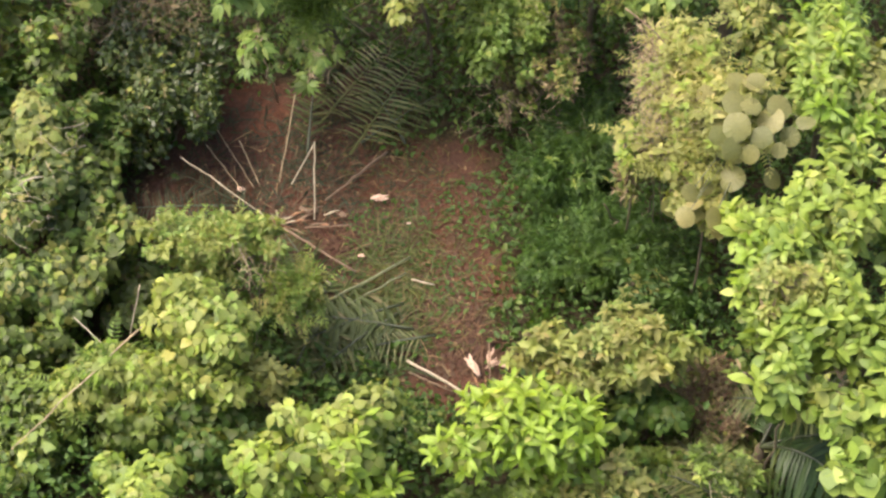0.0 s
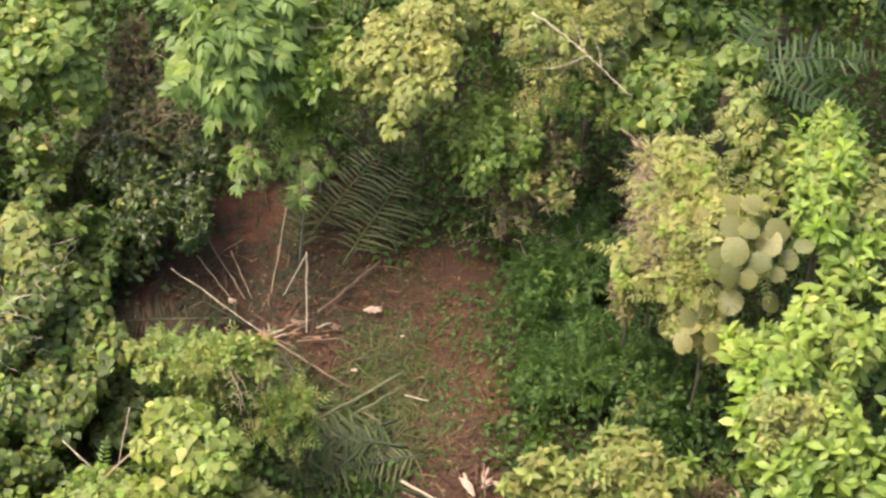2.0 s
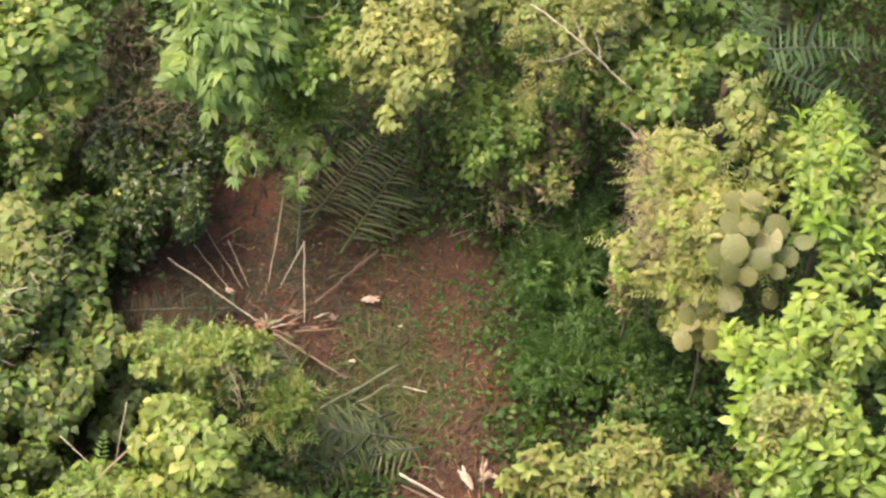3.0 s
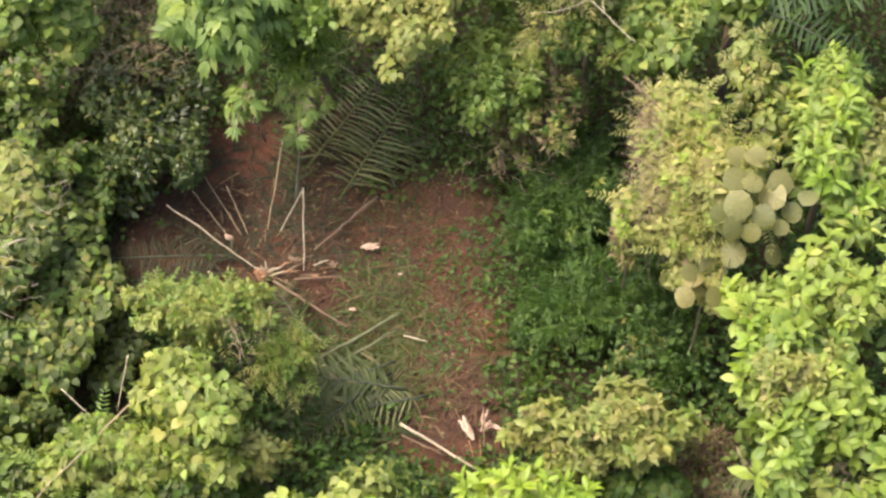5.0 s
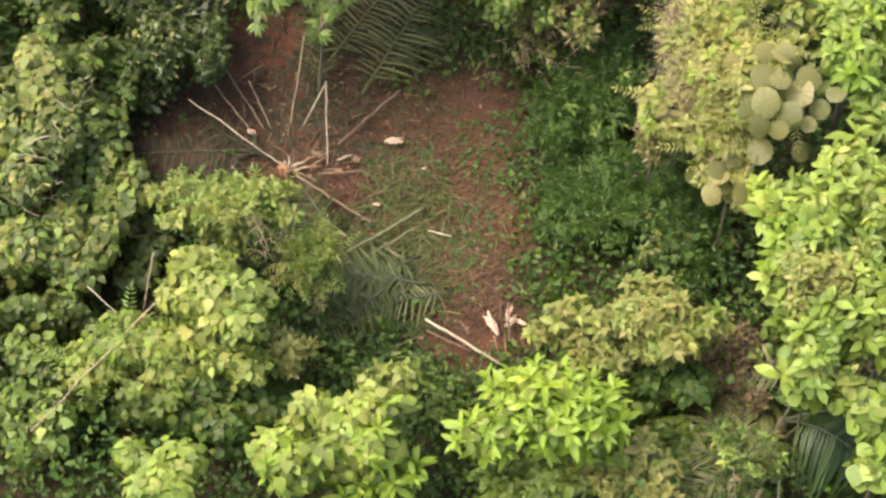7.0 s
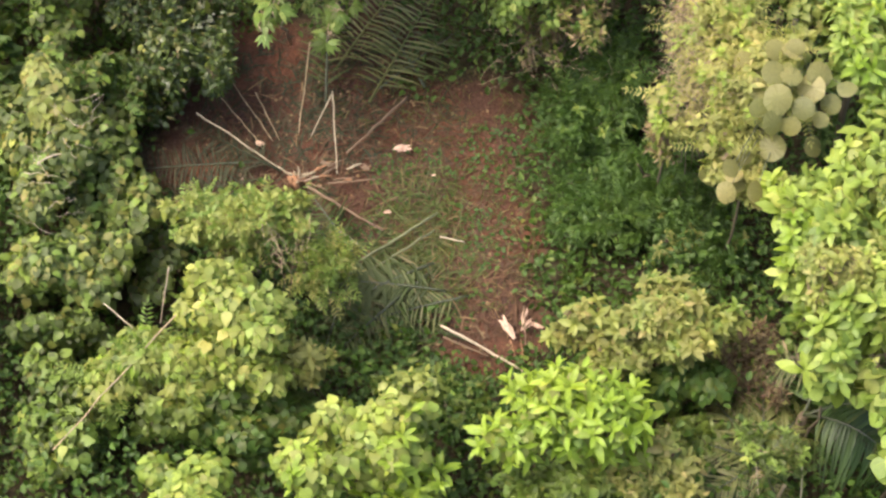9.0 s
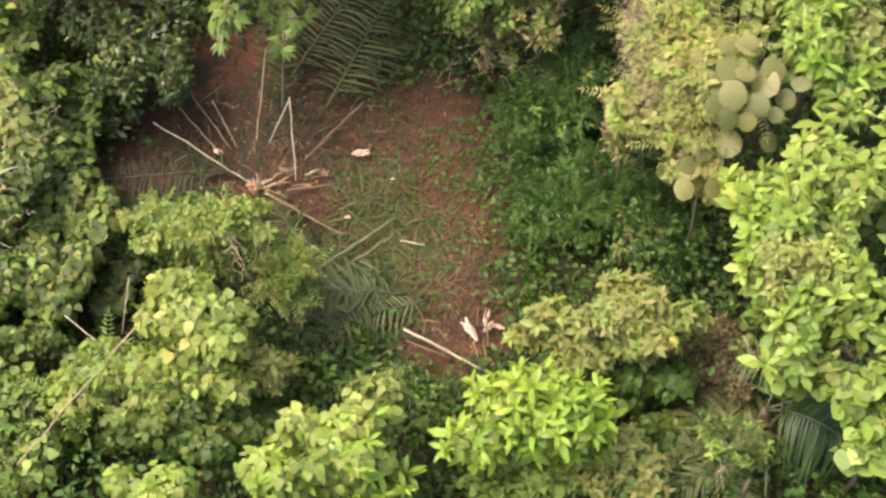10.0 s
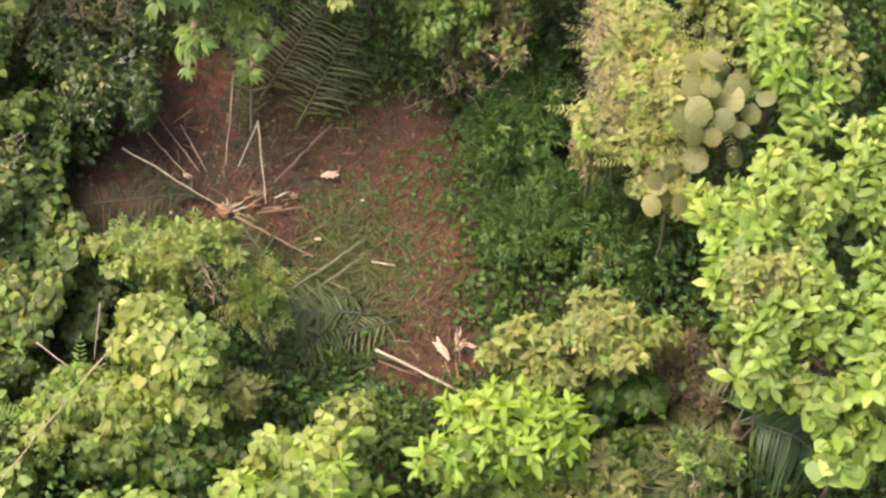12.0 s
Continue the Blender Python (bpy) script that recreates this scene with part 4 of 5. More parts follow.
plant("climber_shrub", "green climbers hanging beside bare soil", "shrub", (-1.83, 3.66, 1.75), (0.40, 0.52, 0.28),
      [("pinnate", LANCE, FRESH, 900, 0.13), ("scatter", OVAL, MID, 500, 0.09)], 59, lobes=8, share=0.38)
plant("yellow_tree", "olive tree with bright yellow shoots", "tree", (1.85, 4.55, 3.03), (0.63, 0.66, 0.44),
      [("shingle", OVATE, OLIVE, 900, 0.149), ("pinnate", SLIM, YELLOW, 1500, 0.08)], 60, lobes=10, share=0.36)
plant("leafy_bush", "mixed green bush behind the palm fronds", "bush", (4.74, 4.93, 2.59), (0.95, 0.41, 0.46),
      [("scatter", OVAL, MID, 1200, 0.11), ("scatter", OVAL, DEEP, 1200, 0.10), ("scatter", OVAL, OLIVE, 200, 0.1)], 61, lobes=11, share=0.36)
plant("leafy_bush", "green bush at the edge of the forest", "bush", (0.58, 4.82, 2.58), (0.50, 0.72, 0.35),
      [("scatter", OVAL, PALE, 1500, 0.1), ("shingle", OVATE, OLIVE, 300, 0.149)], 62, lobes=10, share=0.36)
plant("spray_shrub", "slender shrub with fans of fresh green leaflets", "shrub", (-2.54, 2.34, 2.36), (0.20, 0.64, 0.14),
      [("fan", LEAFLET, SPRAY, 84, 0.185), ("fan", LEAFLET, FRESH, 28, 0.17), ("fan", LEAFLET, MID, 35, 0.16)], 63, lobes=5, share=0.45, bark=DRY_TWIG, apart=60, thick=0.010, lean=(0.0, 1.1))
plant("spray_shrub", "slender shrub with a few green leaflet fans", "shrub", (-1.79, 2.76, 1.74), (0.34, 0.46, 0.25),
      [("fan", LEAFLET, SPRAY, 84, 0.18), ("fan", LEAFLET, MID, 91, 0.17)], 64, lobes=5, share=0.45, bark=DRY_TWIG, apart=40, thick=0.010, lean=(0.0, 0.9))
plant("withered_shrub", "dark shrub of vines and brown leaves in shade", "shrub", (-4.94, 4.09, 0.95), (0.53, 0.96, 0.37),
      [("scatter", OVAL, MID, 500, 0.09), ("scatter", SLIM, WITHERED, 900, 0.12), ("scatter", OVATE, FRESH, 120, 0.1)], 65, lobes=12, share=0.34)
plant("leafy_bush", "mid-green bush at the foot of the yellow tree", "bush", (-0.01, 4.98, 2.22), (0.65, 0.67, 0.46),
      [("shingle", OVATE, PALE, 1200, 0.115), ("scatter", OVAL, OLIVE, 700, 0.1)], 66, lobes=13, share=0.32)
plant("leafy_bush", "fresh green weeds beside the clearing", "bush", (1.04, 1.04, 0.16), (0.50, 1.15, 0.24),
      [("pinnate", NARROW, DEEP, 1400, 0.085), ("rosette", CURLED, LUSH, 300, 0.09), ("scatter", NARROW, DEEP, 700, 0.09)], 67, lobes=18, share=0.3)
plant("leafy_bush", "green weeds below the curled-leaf bush", "bush", (-0.76, -1.86, 0.22), (0.73, 0.52, 0.30),
      [("scatter", OVAL, DEEP, 1500, 0.075), ("rosette", CURLED, MID, 700, 0.085), ("scatter", OVAL, FRESH, 400, 0.08)], 68, lobes=18, share=0.3)

# ---- the plant with large shield-shaped leaves ----
def shield_leaf_plant():
    rng = np.random.default_rng(70)
    base = np.array((4.21, 4.06, 0.00)) * (1, 1, 0)
    root = thing("shield_leaf_tree", base, "sapling with large round greyish-green leaves on long stalks", "tree")
    head = np.array((3.59, 1.18, 2.50)) - base
    under("trunk", mesh_of("trunk", *tube(bend((0, 0, -0.05), head, 0.0, 8, rng, 0.03), np.linspace(0.05, 0.03, 8), 9, rng, 0.1), BARK), root)
    for spot, radius in (
        ((3.14, -0.09, 2.75), 0.155),
        ((3.60, -0.10, 2.75), 0.125),
        ((3.96, 0.35, 3.20), 0.115),
        ((3.56, 0.35, 3.25), 0.160),
        ((3.67, 0.49, 3.30), 0.150),
        ((3.78, 0.22, 3.10), 0.120),
        ((3.52, 0.29, 2.95), 0.140),
        ((3.18, 0.43, 3.00), 0.160),
        ((3.30, 0.44, 2.95), 0.130),
        ((3.15, 0.19, 2.85), 0.155),
        ((3.27, 0.47, 3.40), 0.115),
        ((3.39, 0.74, 3.40), 0.150),
        ((3.19, 0.84, 3.30), 0.130),
        ((3.01, 0.42, 3.15), 0.140),
        ((3.07, 0.25, 3.00), 0.120),
        ((2.70, -0.37, 2.65), 0.105),
        ((2.95, -0.53, 2.50), 0.115),
        ((2.87, 0.76, 3.20), 0.120),
        ((3.19, 0.74, 3.45), 0.120),
        ((3.13, 0.42, 3.47), 0.130),
        ((3.15, 0.12, 3.40), 0.165),
        ((3.43, 0.05, 3.30), 0.135),
        ((3.09, -0.09, 3.25), 0.145),
        ((2.63, -0.46, 2.95), 0.115),
        ((2.57, -0.67, 2.78), 0.125),
        ((2.90, -0.65, 2.75), 0.120),
        ((3.32, 0.38, 3.45), 0.120),
        ((2.95, 0.08, 3.30), 0.110),
        ((3.29, -0.08, 3.15), 0.120),
        ((3.41, 0.76, 3.45), 0.100),
        ((3.64, 0.02, 3.10), 0.100),
    ):
        p = np.array(spot) - base
        normal = unit(np.array([rng.normal(-0.1, 0.42), rng.normal(-0.4, 0.42), 1.0]))
        leaf = under("leaf", mesh_of("leaf", *big_round_leaf(radius, rng), ROUND), root)
        leaf.matrix_basis = Matrix.Translation(p) @ Vector(normal).to_track_quat("Z", "Y").to_matrix().to_4x4() @ pose(0, 0, 0, 0, 0, rng.uniform(-50, 50))
        under("stalk", mesh_of("stalk", *tube(bend(head + rng.normal(0, 0.06, 3), p, 0.08, 6), np.linspace(0.009, 0.005, 6), 5), GREEN_STALK), leaf).matrix_parent_inverse = leaf.matrix_basis.inverted()


shield_leaf_plant()


# ---- palms ----
def palm(label, base, height, fronds, seed, mat=PALM, pairs=34, finger=WIDE_FINGER, sweep=0.75, ruffle=0.22, hang=0.0):
    """A short palm: stubby trunk and arching fronds given by their way, length and leaflet length."""
    rng = np.random.default_rng(seed)
    root = thing("palm", np.array(base) * (1, 1, 0), label, "palm", "palms")
    under("trunk", mesh_of("trunk", *tube([(0, 0, -0.05), (0.01, 0, height * 0.5), (0, 0.01, height)], (0.11, 0.085, 0.045), 10, rng, 0.12), BARK), root)
    for i, (way, length, width, lift, sag) in enumerate(fronds):
        frond("frond", "", (0, 0, height), way, length, width, seed * 10 + i, mat, lift, sag, pairs, root, finger=finger, sweep=sweep, ruffle=ruffle, hang=hang)


palm("palm with dark green fronds and short stiff leaflets", (3.50, 3.83, 2.40), 2.4,
     [((1, 0.0), 1.95, 0.36, 0.25, 0.25), ((1, -0.55), 1.9, 0.36, 0.2, 0.35), ((0.6, 0.9), 1.3, 0.34, 0.3, 0.45)], 81, PALM_DARK, 21, STIFF_FINGER, 0.12)
palm("tall palm frond cluster behind the bushes", (4.43, 5.59, 2.40), 2.4,
     [((-1, -0.15), 1.5, 0.36, 0.45, 0.5), ((1, -0.5), 1.6, 0.36, 0.4, 0.5), ((1, 0.1), 1.7, 0.36, 0.5, 0.5), ((0.2, 1), 1.7, 0.36, 0.5, 0.5)], 82, PALM_DARK, 22, STIFF_FINGER, 0.2)
palm("low dark green palm under the whorled tree", (3.44, -2.54, 0.92), 0.92,
     [((1, -0.76), 1.42, 0.66, 1.25, 1.36), ((1, 0.1), 1.3, 0.5, 0.6, 0.7), ((0.5, 0.9), 1.1, 0.4, 0.5, 0.5)], 83, PALM_DARK, 30, FINGER, 0.35, 0.10, 0.55)
palm("grey-green young palm under the sparse shrub", (2.97, -2.98, 0.55), 0.55,
     [((-1, 0.35), 0.9, 0.4, 0.6, 0.5), ((-0.5, 0.8), 0.9, 0.4, 0.6, 0.5), ((0.1, 1), 0.9, 0.4, 0.6, 0.5), ((0.7, 0.8), 0.9, 0.4, 0.6, 0.5), ((-0.9, -0.5), 0.9, 0.4, 0.5, 0.5), ((0.2, -1.0), 0.9, 0.36, 0.5, 0.5)], 84, PALM_GREY, 18, FINGER, 1.1)
palm("young palm showing through a gap in the whorled tree", (3.66, -2.00, 1.00), 1.0,
     [((-1, 0.15), 0.62, 0.28, 0.3, 0.4), ((1, -0.1), 1.2, 0.42, 0.35, 0.4), ((0.8, -0.6), 1.1, 0.42, 0.35, 0.4)], 85, PALM_GREY, 16, FINGER, 0.5)

# ---- felled palm fronds in the clearing ----
frond("palm_frond", "torn dark green palm frond lying on the soil", (-1.49, 2.47, 0.12), (0.82, 1.47), 1.89, 0.46, 91, PALM_GREY, lift=0.14, sag=0.06, pairs=21, sweep=0.2, ruffle=0.2, stalk=PALM_GREY)
frond("palm_frond", "dark green palm frond leaning over the soil", (-1.94, 2.99, 0.12), (0.84, 1.22), 1.66, 0.46, 92, PALM_GREY, lift=0.14, sag=0.06, pairs=21, sweep=0.25, ruffle=0.2, stalk=PALM_GREY)
frond("palm_frond", "dark green palm frond among upright stalks", (-2.06, 2.48, 0.15), (0.05, 1.0), 1.6, 0.40, 93, lift=0.3, sag=0.15)
# the withered fronds' near-black colour includes painted shade from the glossy shrub
frond("palm_frond", "shade-darkened withered palm frond lying flat on the soil", (-2.79, 1.65, 0.07), (-1.0, -0.04), 1.85, 0.37, 95, WITHERED_SHADED_PALM, lift=0.09, sag=0.07, pairs=30, sweep=0.25, ruffle=0.16)
frond("palm_frond", "shade-darkened withered palm frond under the glossy shrub", (-2.63, 1.48, 0.10), (-1.0, 0.62), 1.5, 0.34, 96, WITHERED_SHADED_PALM, lift=0.07, sag=0.06, stalk=WITHERED_SHADED_PALM)
frond("palm_frond", "trampled green palm frond on the grass", (-0.72, 0.07, 0.08), (-1.0, -0.5), 1.5, 0.4, 97, lift=0.2, sag=0.16, pairs=20, finger=WIDE_FINGER, ruffle=0.28)
frond("palm_frond", "trampled palm frond with spread leaflets", (-0.79, -0.09, 0.08), (-1.0, -0.95), 1.5, 0.38, 98, lift=0.22, sag=0.16, pairs=24, ruffle=0.28)
frond("palm_frond", "broken palm frond beside the grass", (-0.58, -0.33, 0.08), (-1.0, 0.12), 1.6, 0.4, 99, lift=0.2, sag=0.16, pairs=20, finger=WIDE_FINGER, ruffle=0.28)
frond("palm_frond", "small trampled palm frond on bare soil", (-1.12, -0.87, 0.08), (-1.0, 0.5), 1.0, 0.32, 100, lift=0.2, sag=0.14)
frond("palm_frond", "shade-darkened withered palm frond under the stripped stalks", (-2.77, 1.42, 0.05), (-1.0, -0.15), 1.5, 0.36, 101, WITHERED_SHADED_PALM, lift=0.05, sag=0.06, stalk=WITHERED_SHADED_PALM)
frond("palm_frond", "palm frond crossing the trampled grass", (-0.30, -0.40, 0.06), (-1.0, -0.25), 1.6, 0.36, 103, PALM_GREY, lift=0.12, sag=0.1, pairs=24, ruffle=0.28)
frond("palm_frond", "torn green palm frond half under the bush", (-1.71, 0.08, 0.06), (-0.3, -1.0), 1.3, 0.36, 105, lift=0.2, sag=0.14)
frond("palm_frond", "dark palm frond on shaded ground", (-1.71, 0.25, 0.06), (-0.5, 0.8), 1.1, 0.36, 107, lift=0.16, sag=0.12)
frond("palm_frond", "dark palm frond behind upright stalks", (-0.77, 2.71, 0.06), (-0.5, 1.0), 1.3, 0.4, 108, lift=0.16, sag=0.1)
frond("palm_frond", "dark palm frond at the forest's edge", (-1.36, 2.72, 0.06), (1.0, 0.75), 1.4, 0.4, 109, lift=0.16, sag=0.1)

# ---- sticks and stripped stalks ----
stick("stalk", "long pale stripped stalk on the soil", (-3.71, 2.26, 0.34), (-2.50, 1.40, 0.10), 0.010, PALE_WOOD, 101, 0.02)
stick("stalk", "thin dry stalk leaning in the soil", (-3.40, 2.50, 0.30), (-2.87, 1.89, 0.02), 0.008, DRY_TWIG, 102)
stick("stalk", "thin dry stalk leaning in the soil", (-3.28, 2.75, 0.35), (-2.75, 1.98, 0.02), 0.008, DRY_TWIG, 103)
stick("stalk", "short dry stalk stuck in the soil", (-2.96, 2.57, 0.30), (-2.67, 2.00, 0.02), 0.009, DRY_TWIG, 104)
stick("stalk", "tall brown stalk leaning over the soil", (-2.23, 3.15, 0.55), (-2.42, 2.09, 0.02), 0.010, DRY_TWIG, 105)
stick("stalk", "yellowish stripped stalk leaning in the soil", (-1.97, 2.49, 0.30), (-2.26, 2.04, 0.02), 0.010, PALE_WOOD, 106)
stick("stalk", "straight pale stripped stalk", (-1.96, 2.54, 0.30), (-1.92, 1.43, 0.05), 0.011, PALE_WOOD, 107)
stick("stalk", "long brown stalk lying on the soil", (-1.00, 2.53, 0.10), (-1.80, 1.74, 0.05), 0.018, BROWN_WOOD, 108)
stick("stalk", "brown stalk lying beside the stump", (-2.04, 1.29, 0.06), (-1.43, 1.33, 0.06), 0.014, BROWN_WOOD, 109)
stick("stalk", "brown stalk pointing away from the stump", (-2.30, 1.22, 0.14), (-1.34, 0.55, 0.10), 0.017, BROWN_WOOD, 110)
stick("stalk", "short pale stalk on bare soil", (-1.94, 0.63, 0.05), (-1.66, 0.40, 0.04), 0.018, PALE_WOOD, 111)
stick("stalk", "fresh green palm stalk on the grass", (-0.65, 0.77, 0.10), (-1.66, 0.12, 0.08), 0.018, GREEN_STALK, 112)
stick("stalk", "fresh green palm stalk beside another", (-0.70, 0.52, 0.10), (-1.53, -0.01, 0.08), 0.015, GREEN_STALK, 113)
stick("stalk", "short pale stalk at the grass edge", (-0.63, 0.44, 0.08), (-0.33, 0.35, 0.08), 0.012, PALE_WOOD, 114)
stick("stalk", "long pale peeled stalk on red soil", (-0.65, -0.81, 0.10), (0.49, -1.61, 0.12), 0.019, PALE_WOOD, 115, 0.05)
stick("stalk", "peeled stalk lying beside a longer one", (-0.63, -0.94, 0.05), (-0.10, -1.22, 0.05), 0.011, BROWN_WOOD, 116)
stick("stalk", "thin upright stalk beside pale chips", (0.36, -0.69, 0.30), (0.37, -1.16, 0.02), 0.010, BROWN_WOOD, 117)
stick("stalk", "thin reddish stalk beside pale chips", (0.18, -1.02, 0.06), (0.27, -1.36, 0.03), 0.008, SPLIT_WOOD, 130)
stick("stalk", "thin reddish stalk beside pale chips", (0.31, -1.02, 0.06), (0.34, -1.41, 0.03), 0.008, SPLIT_WOOD, 131)
stick("stem", "bare pale stem of the sparse shrub", (2.79, -2.98, 1.25), (2.89, -3.45, 0.55), 0.011, PALE_WOOD, 128, 0.02, "stem")
stick("stem", "bare pale stem of the sparse shrub", (3.32, -3.14, 1.25), (3.33, -3.52, 0.60), 0.011, PALE_WOOD, 129, 0.02, "stem")
stick("dead_branch", "long bare pale branch lying over the lime bush", (-3.46, -1.10, 1.60), (-4.98, -2.83, 1.40), 0.0105, DRY_TWIG, 118, 0.02, "branch")
stick("dead_branch", "thin bare branch standing in shade", (-3.79, -0.54, 1.35), (-3.94, -1.04, 0.90), 0.008, PALE_WOOD, 119, 0, "branch")
stick("dead_branch", "thin bare twig among climbers", (-4.55, -0.93, 1.25), (-4.12, -1.29, 1.10), 0.008, PALE_WOOD, 120, 0, "branch")
stick("dead_branch", "curved dead twig in the thicket", (-5.38, 0.79, 1.60), (-5.10, 0.92, 1.60), 0.014, PALE_WOOD, 123, 0.05, "branch")
stick("dead_branch", "dry reddish branch in the fuzzy bush", (1.97, 1.76, 3.60), (2.40, 1.31, 3.50), 0.010, BROWN_WOOD, 124, 0.03, "branch")
stick("dead_branch", "bare branch under the whorled tree", (3.95, -2.54, 2.00), (4.36, -2.43, 2.10), 0.02, BARK, 126, 0.02, "branch")


def branch(name, label, lines, r, mat, seed):
    """A bare branch or vine in one piece: a knotty main line and its side twigs, each through a few places."""
    rng = np.random.default_rng(seed)
    base = np.array(lines[0][0])
    pieces = []
    for k, line in enumerate(lines):
        p = np.array(line) - base
        at = np.linspace(0, len(p) - 1, 5 * len(p))
        q = np.stack([np.interp(at, np.arange(len(p)), p[:, c]) for c in range(3)], 1)
        for _ in range(3):
            q[1:-1] = 0.25 * q[:-2] + 0.5 * q[1:-1] + 0.25 * q[2:]
        q[1:-1] += rng.normal(0, 0.005, (len(q) - 2, 3))
        w = r if k == 0 else 0.55 * r
        pieces.append(tube(q, np.linspace(w, 0.45 * w, len(q)) * rng.uniform(0.85, 1.15, len(q)), 7, rng, 0.1))
    ob = new(name, mesh_of(name, *joined(pieces), mat))
    ob.location = base
    tagged(ob, label, "branch")


branch("dead_branch", "long bare pale branch forking over the olive tree", [[(0.97, 3.33, 3.90), (1.30, 3.07, 3.85), (1.62, 2.72, 3.80), (1.93, 2.39, 3.70), (2.12, 2.18, 3.65)], [(1.59, 2.76, 3.80), (1.51, 3.02, 3.85), (1.45, 3.23, 3.90)], [(1.77, 2.57, 3.75), (1.75, 2.79, 3.80), (1.69, 2.98, 3.85)], [(1.62, 2.72, 3.80), (1.25, 2.62, 3.70), (0.89, 2.68, 3.60)]], 0.0105, PALE_WOOD, 121)
branch("vine", "thin looping bare vine beside the yellow tree", [[(-2.12, 4.28, 3.00), (-1.87, 4.35, 3.05), (-1.65, 4.37, 3.10), (-1.55, 4.55, 3.10), (-1.48, 4.75, 3.10)], [(-1.85, 4.01, 3.00), (-1.57, 3.98, 3.00), (-1.40, 4.11, 3.05), (-1.32, 4.35, 3.10), (-1.36, 4.64, 3.10)]], 0.010, DRY_TWIG, 122)
branch("dead_branch", "grey bare branch fallen in the shade", [[(-1.88, 3.82, 1.70), (-1.57, 3.81, 1.40), (-1.23, 3.79, 1.00)], [(-1.56, 3.80, 1.40), (-1.31, 3.89, 1.50), (-1.13, 3.97, 1.55)]], 0.014, DRY_TWIG, 125)


def stump():
    """What is left of a felled palm: a low torn core, a tuft of fibres and strips of split wood that lie round it."""
    rng = np.random.default_rng(130)
    root = thing("palm_stump", (-2.44, 1.38, 0.0), "low torn palm stump with cream and orange fibres", "stump")
    core = tube([(0, 0, -0.05), (0, 0, 0.04), (0.01, 0, 0.07), (0.02, 0.01, 0.09)], (0.11, 0.10, 0.08, 0.04), 14, rng, 0.35)
    under("core", mesh_of("core", *core, SPLIT_WOOD), root)
    for i in range(14):
        a = rng.uniform(0, 2 * math.pi)
        r0, r1 = rng.uniform(0.0, 0.08), rng.uniform(0.06, 0.15)
        line = bend((r0 * math.cos(a), r0 * math.sin(a), 0.06), (r1 * math.cos(a + 0.6), r1 * math.sin(a + 0.6), rng.uniform(0.05, 0.16)), 0.02, 4)
        under("fibre", mesh_of("fibre", *tube(line, (0.012, 0.016, 0.010, 0.003), 5, rng, 0.35), (PALE_WOOD, SPLIT_WOOD, BROWN_WOOD)[i % 3]), root)
    strips = ((0.06, 0.02, 40, 0.24, PALE_WOOD), (0.13, -0.02, 12, 0.20, PITH), (0.17, 0.07, 30, 0.24, PALE_WOOD), (0.28, 0.14, 28, 0.30, SPLIT_WOOD), (0.20, 0.00, 12, 0.22, PALE_WOOD), (0.52, 0.22, 24, 0.28, BROWN_WOOD), (0.42, 0.10, 36, 0.34, BROWN_WOOD), (0.12, -0.06, -20, 0.20, SPLIT_WOOD),
              (0.34, 0.02, 8, 0.26, SPLIT_WOOD), (0.74, 0.16, 18, 0.22, PALE_WOOD), (0.30, -0.14, -35, 0.3, BROWN_WOOD), (0.62, -0.02, 4, 0.3, BROWN_WOOD))
    for x, y, a, length, mat in strips:
        d = np.array([math.cos(radians(a)), math.sin(radians(a)), 0.06]) * length / 2
        middle = np.array([x, y, 0.05])
        under("splinter", mesh_of("splinter", *tube(bend(middle - d, middle + d, 0.015, 5, rng, 0.006), (0.006, 0.013, 0.015, 0.011, 0.003), 5, rng, 0.35), mat), root)


stump()


def chip(label, spot, length, seed, mat=PITH, turn=None, slim=1.0):
    """A torn lump of palm pith: a wedge with frayed ends."""
    rng = np.random.default_rng(seed)
    a, strips = rng.uniform(-0.6, 0.5), []
    a = a if turn is None else radians(turn)
    for k in range(5):
        b = a + rng.normal(0, 0.22) * slim
        d = np.array([math.cos(b), math.sin(b), rng.uniform(-0.1, 0.25)]) * length * rng.uniform(0.35, 0.55)
        mid = np.array([*rng.normal(0, 0.1 * length, 2), 0.02 + 0.05 * length * k])
        strips.append(tube(bend(mid - d, mid + d, 0.05 * length, 6, rng, 0.03 * length), slim * length * rng.uniform(0.7, 1.1) * np.array((0.03, 0.10, 0.13, 0.11, 0.08, 0.02)), 6, rng, 0.3))
    ob = new("wood_chip", mesh_of("wood_chip", *joined(strips), mat, False))
    ob.location, ob.scale = np.array(spot) + (0, 0, 0.02), (1, 1, 0.5)
    tagged(ob, label, "wood chip", "chewed palm chips")


chip("pale chewed lump of palm pith on soil", (-1.06, 1.79, 0.02), 0.21, 141)
chip("pinkish chewed lump of palm pith on soil", (-2.92, 1.93, 0.02), 0.14, 142)
chip("small pale pith chip on red soil", (-1.28, 0.84, 0.02), 0.09, 143)
chip("long creamy torn pith lump on red soil", (0.19, -0.90, 0.04), 0.30, 144, turn=-62, slim=0.75)
chip("frayed creamy pith strip on red soil", (0.36, -0.74, 0.03), 0.22, 145, turn=76, slim=0.4)
chip("frayed creamy pith strip on red soil", (0.40, -0.84, 0.03), 0.20, 146, turn=40, slim=0.4)
chip("pale pith strip at the bush's foot", (0.52, -0.86, 0.02), 0.16, 147, turn=-30, slim=0.5)
chip("small pale pith chip beside the stalks", (-0.69, 1.36, 0.02), 0.06, 148)
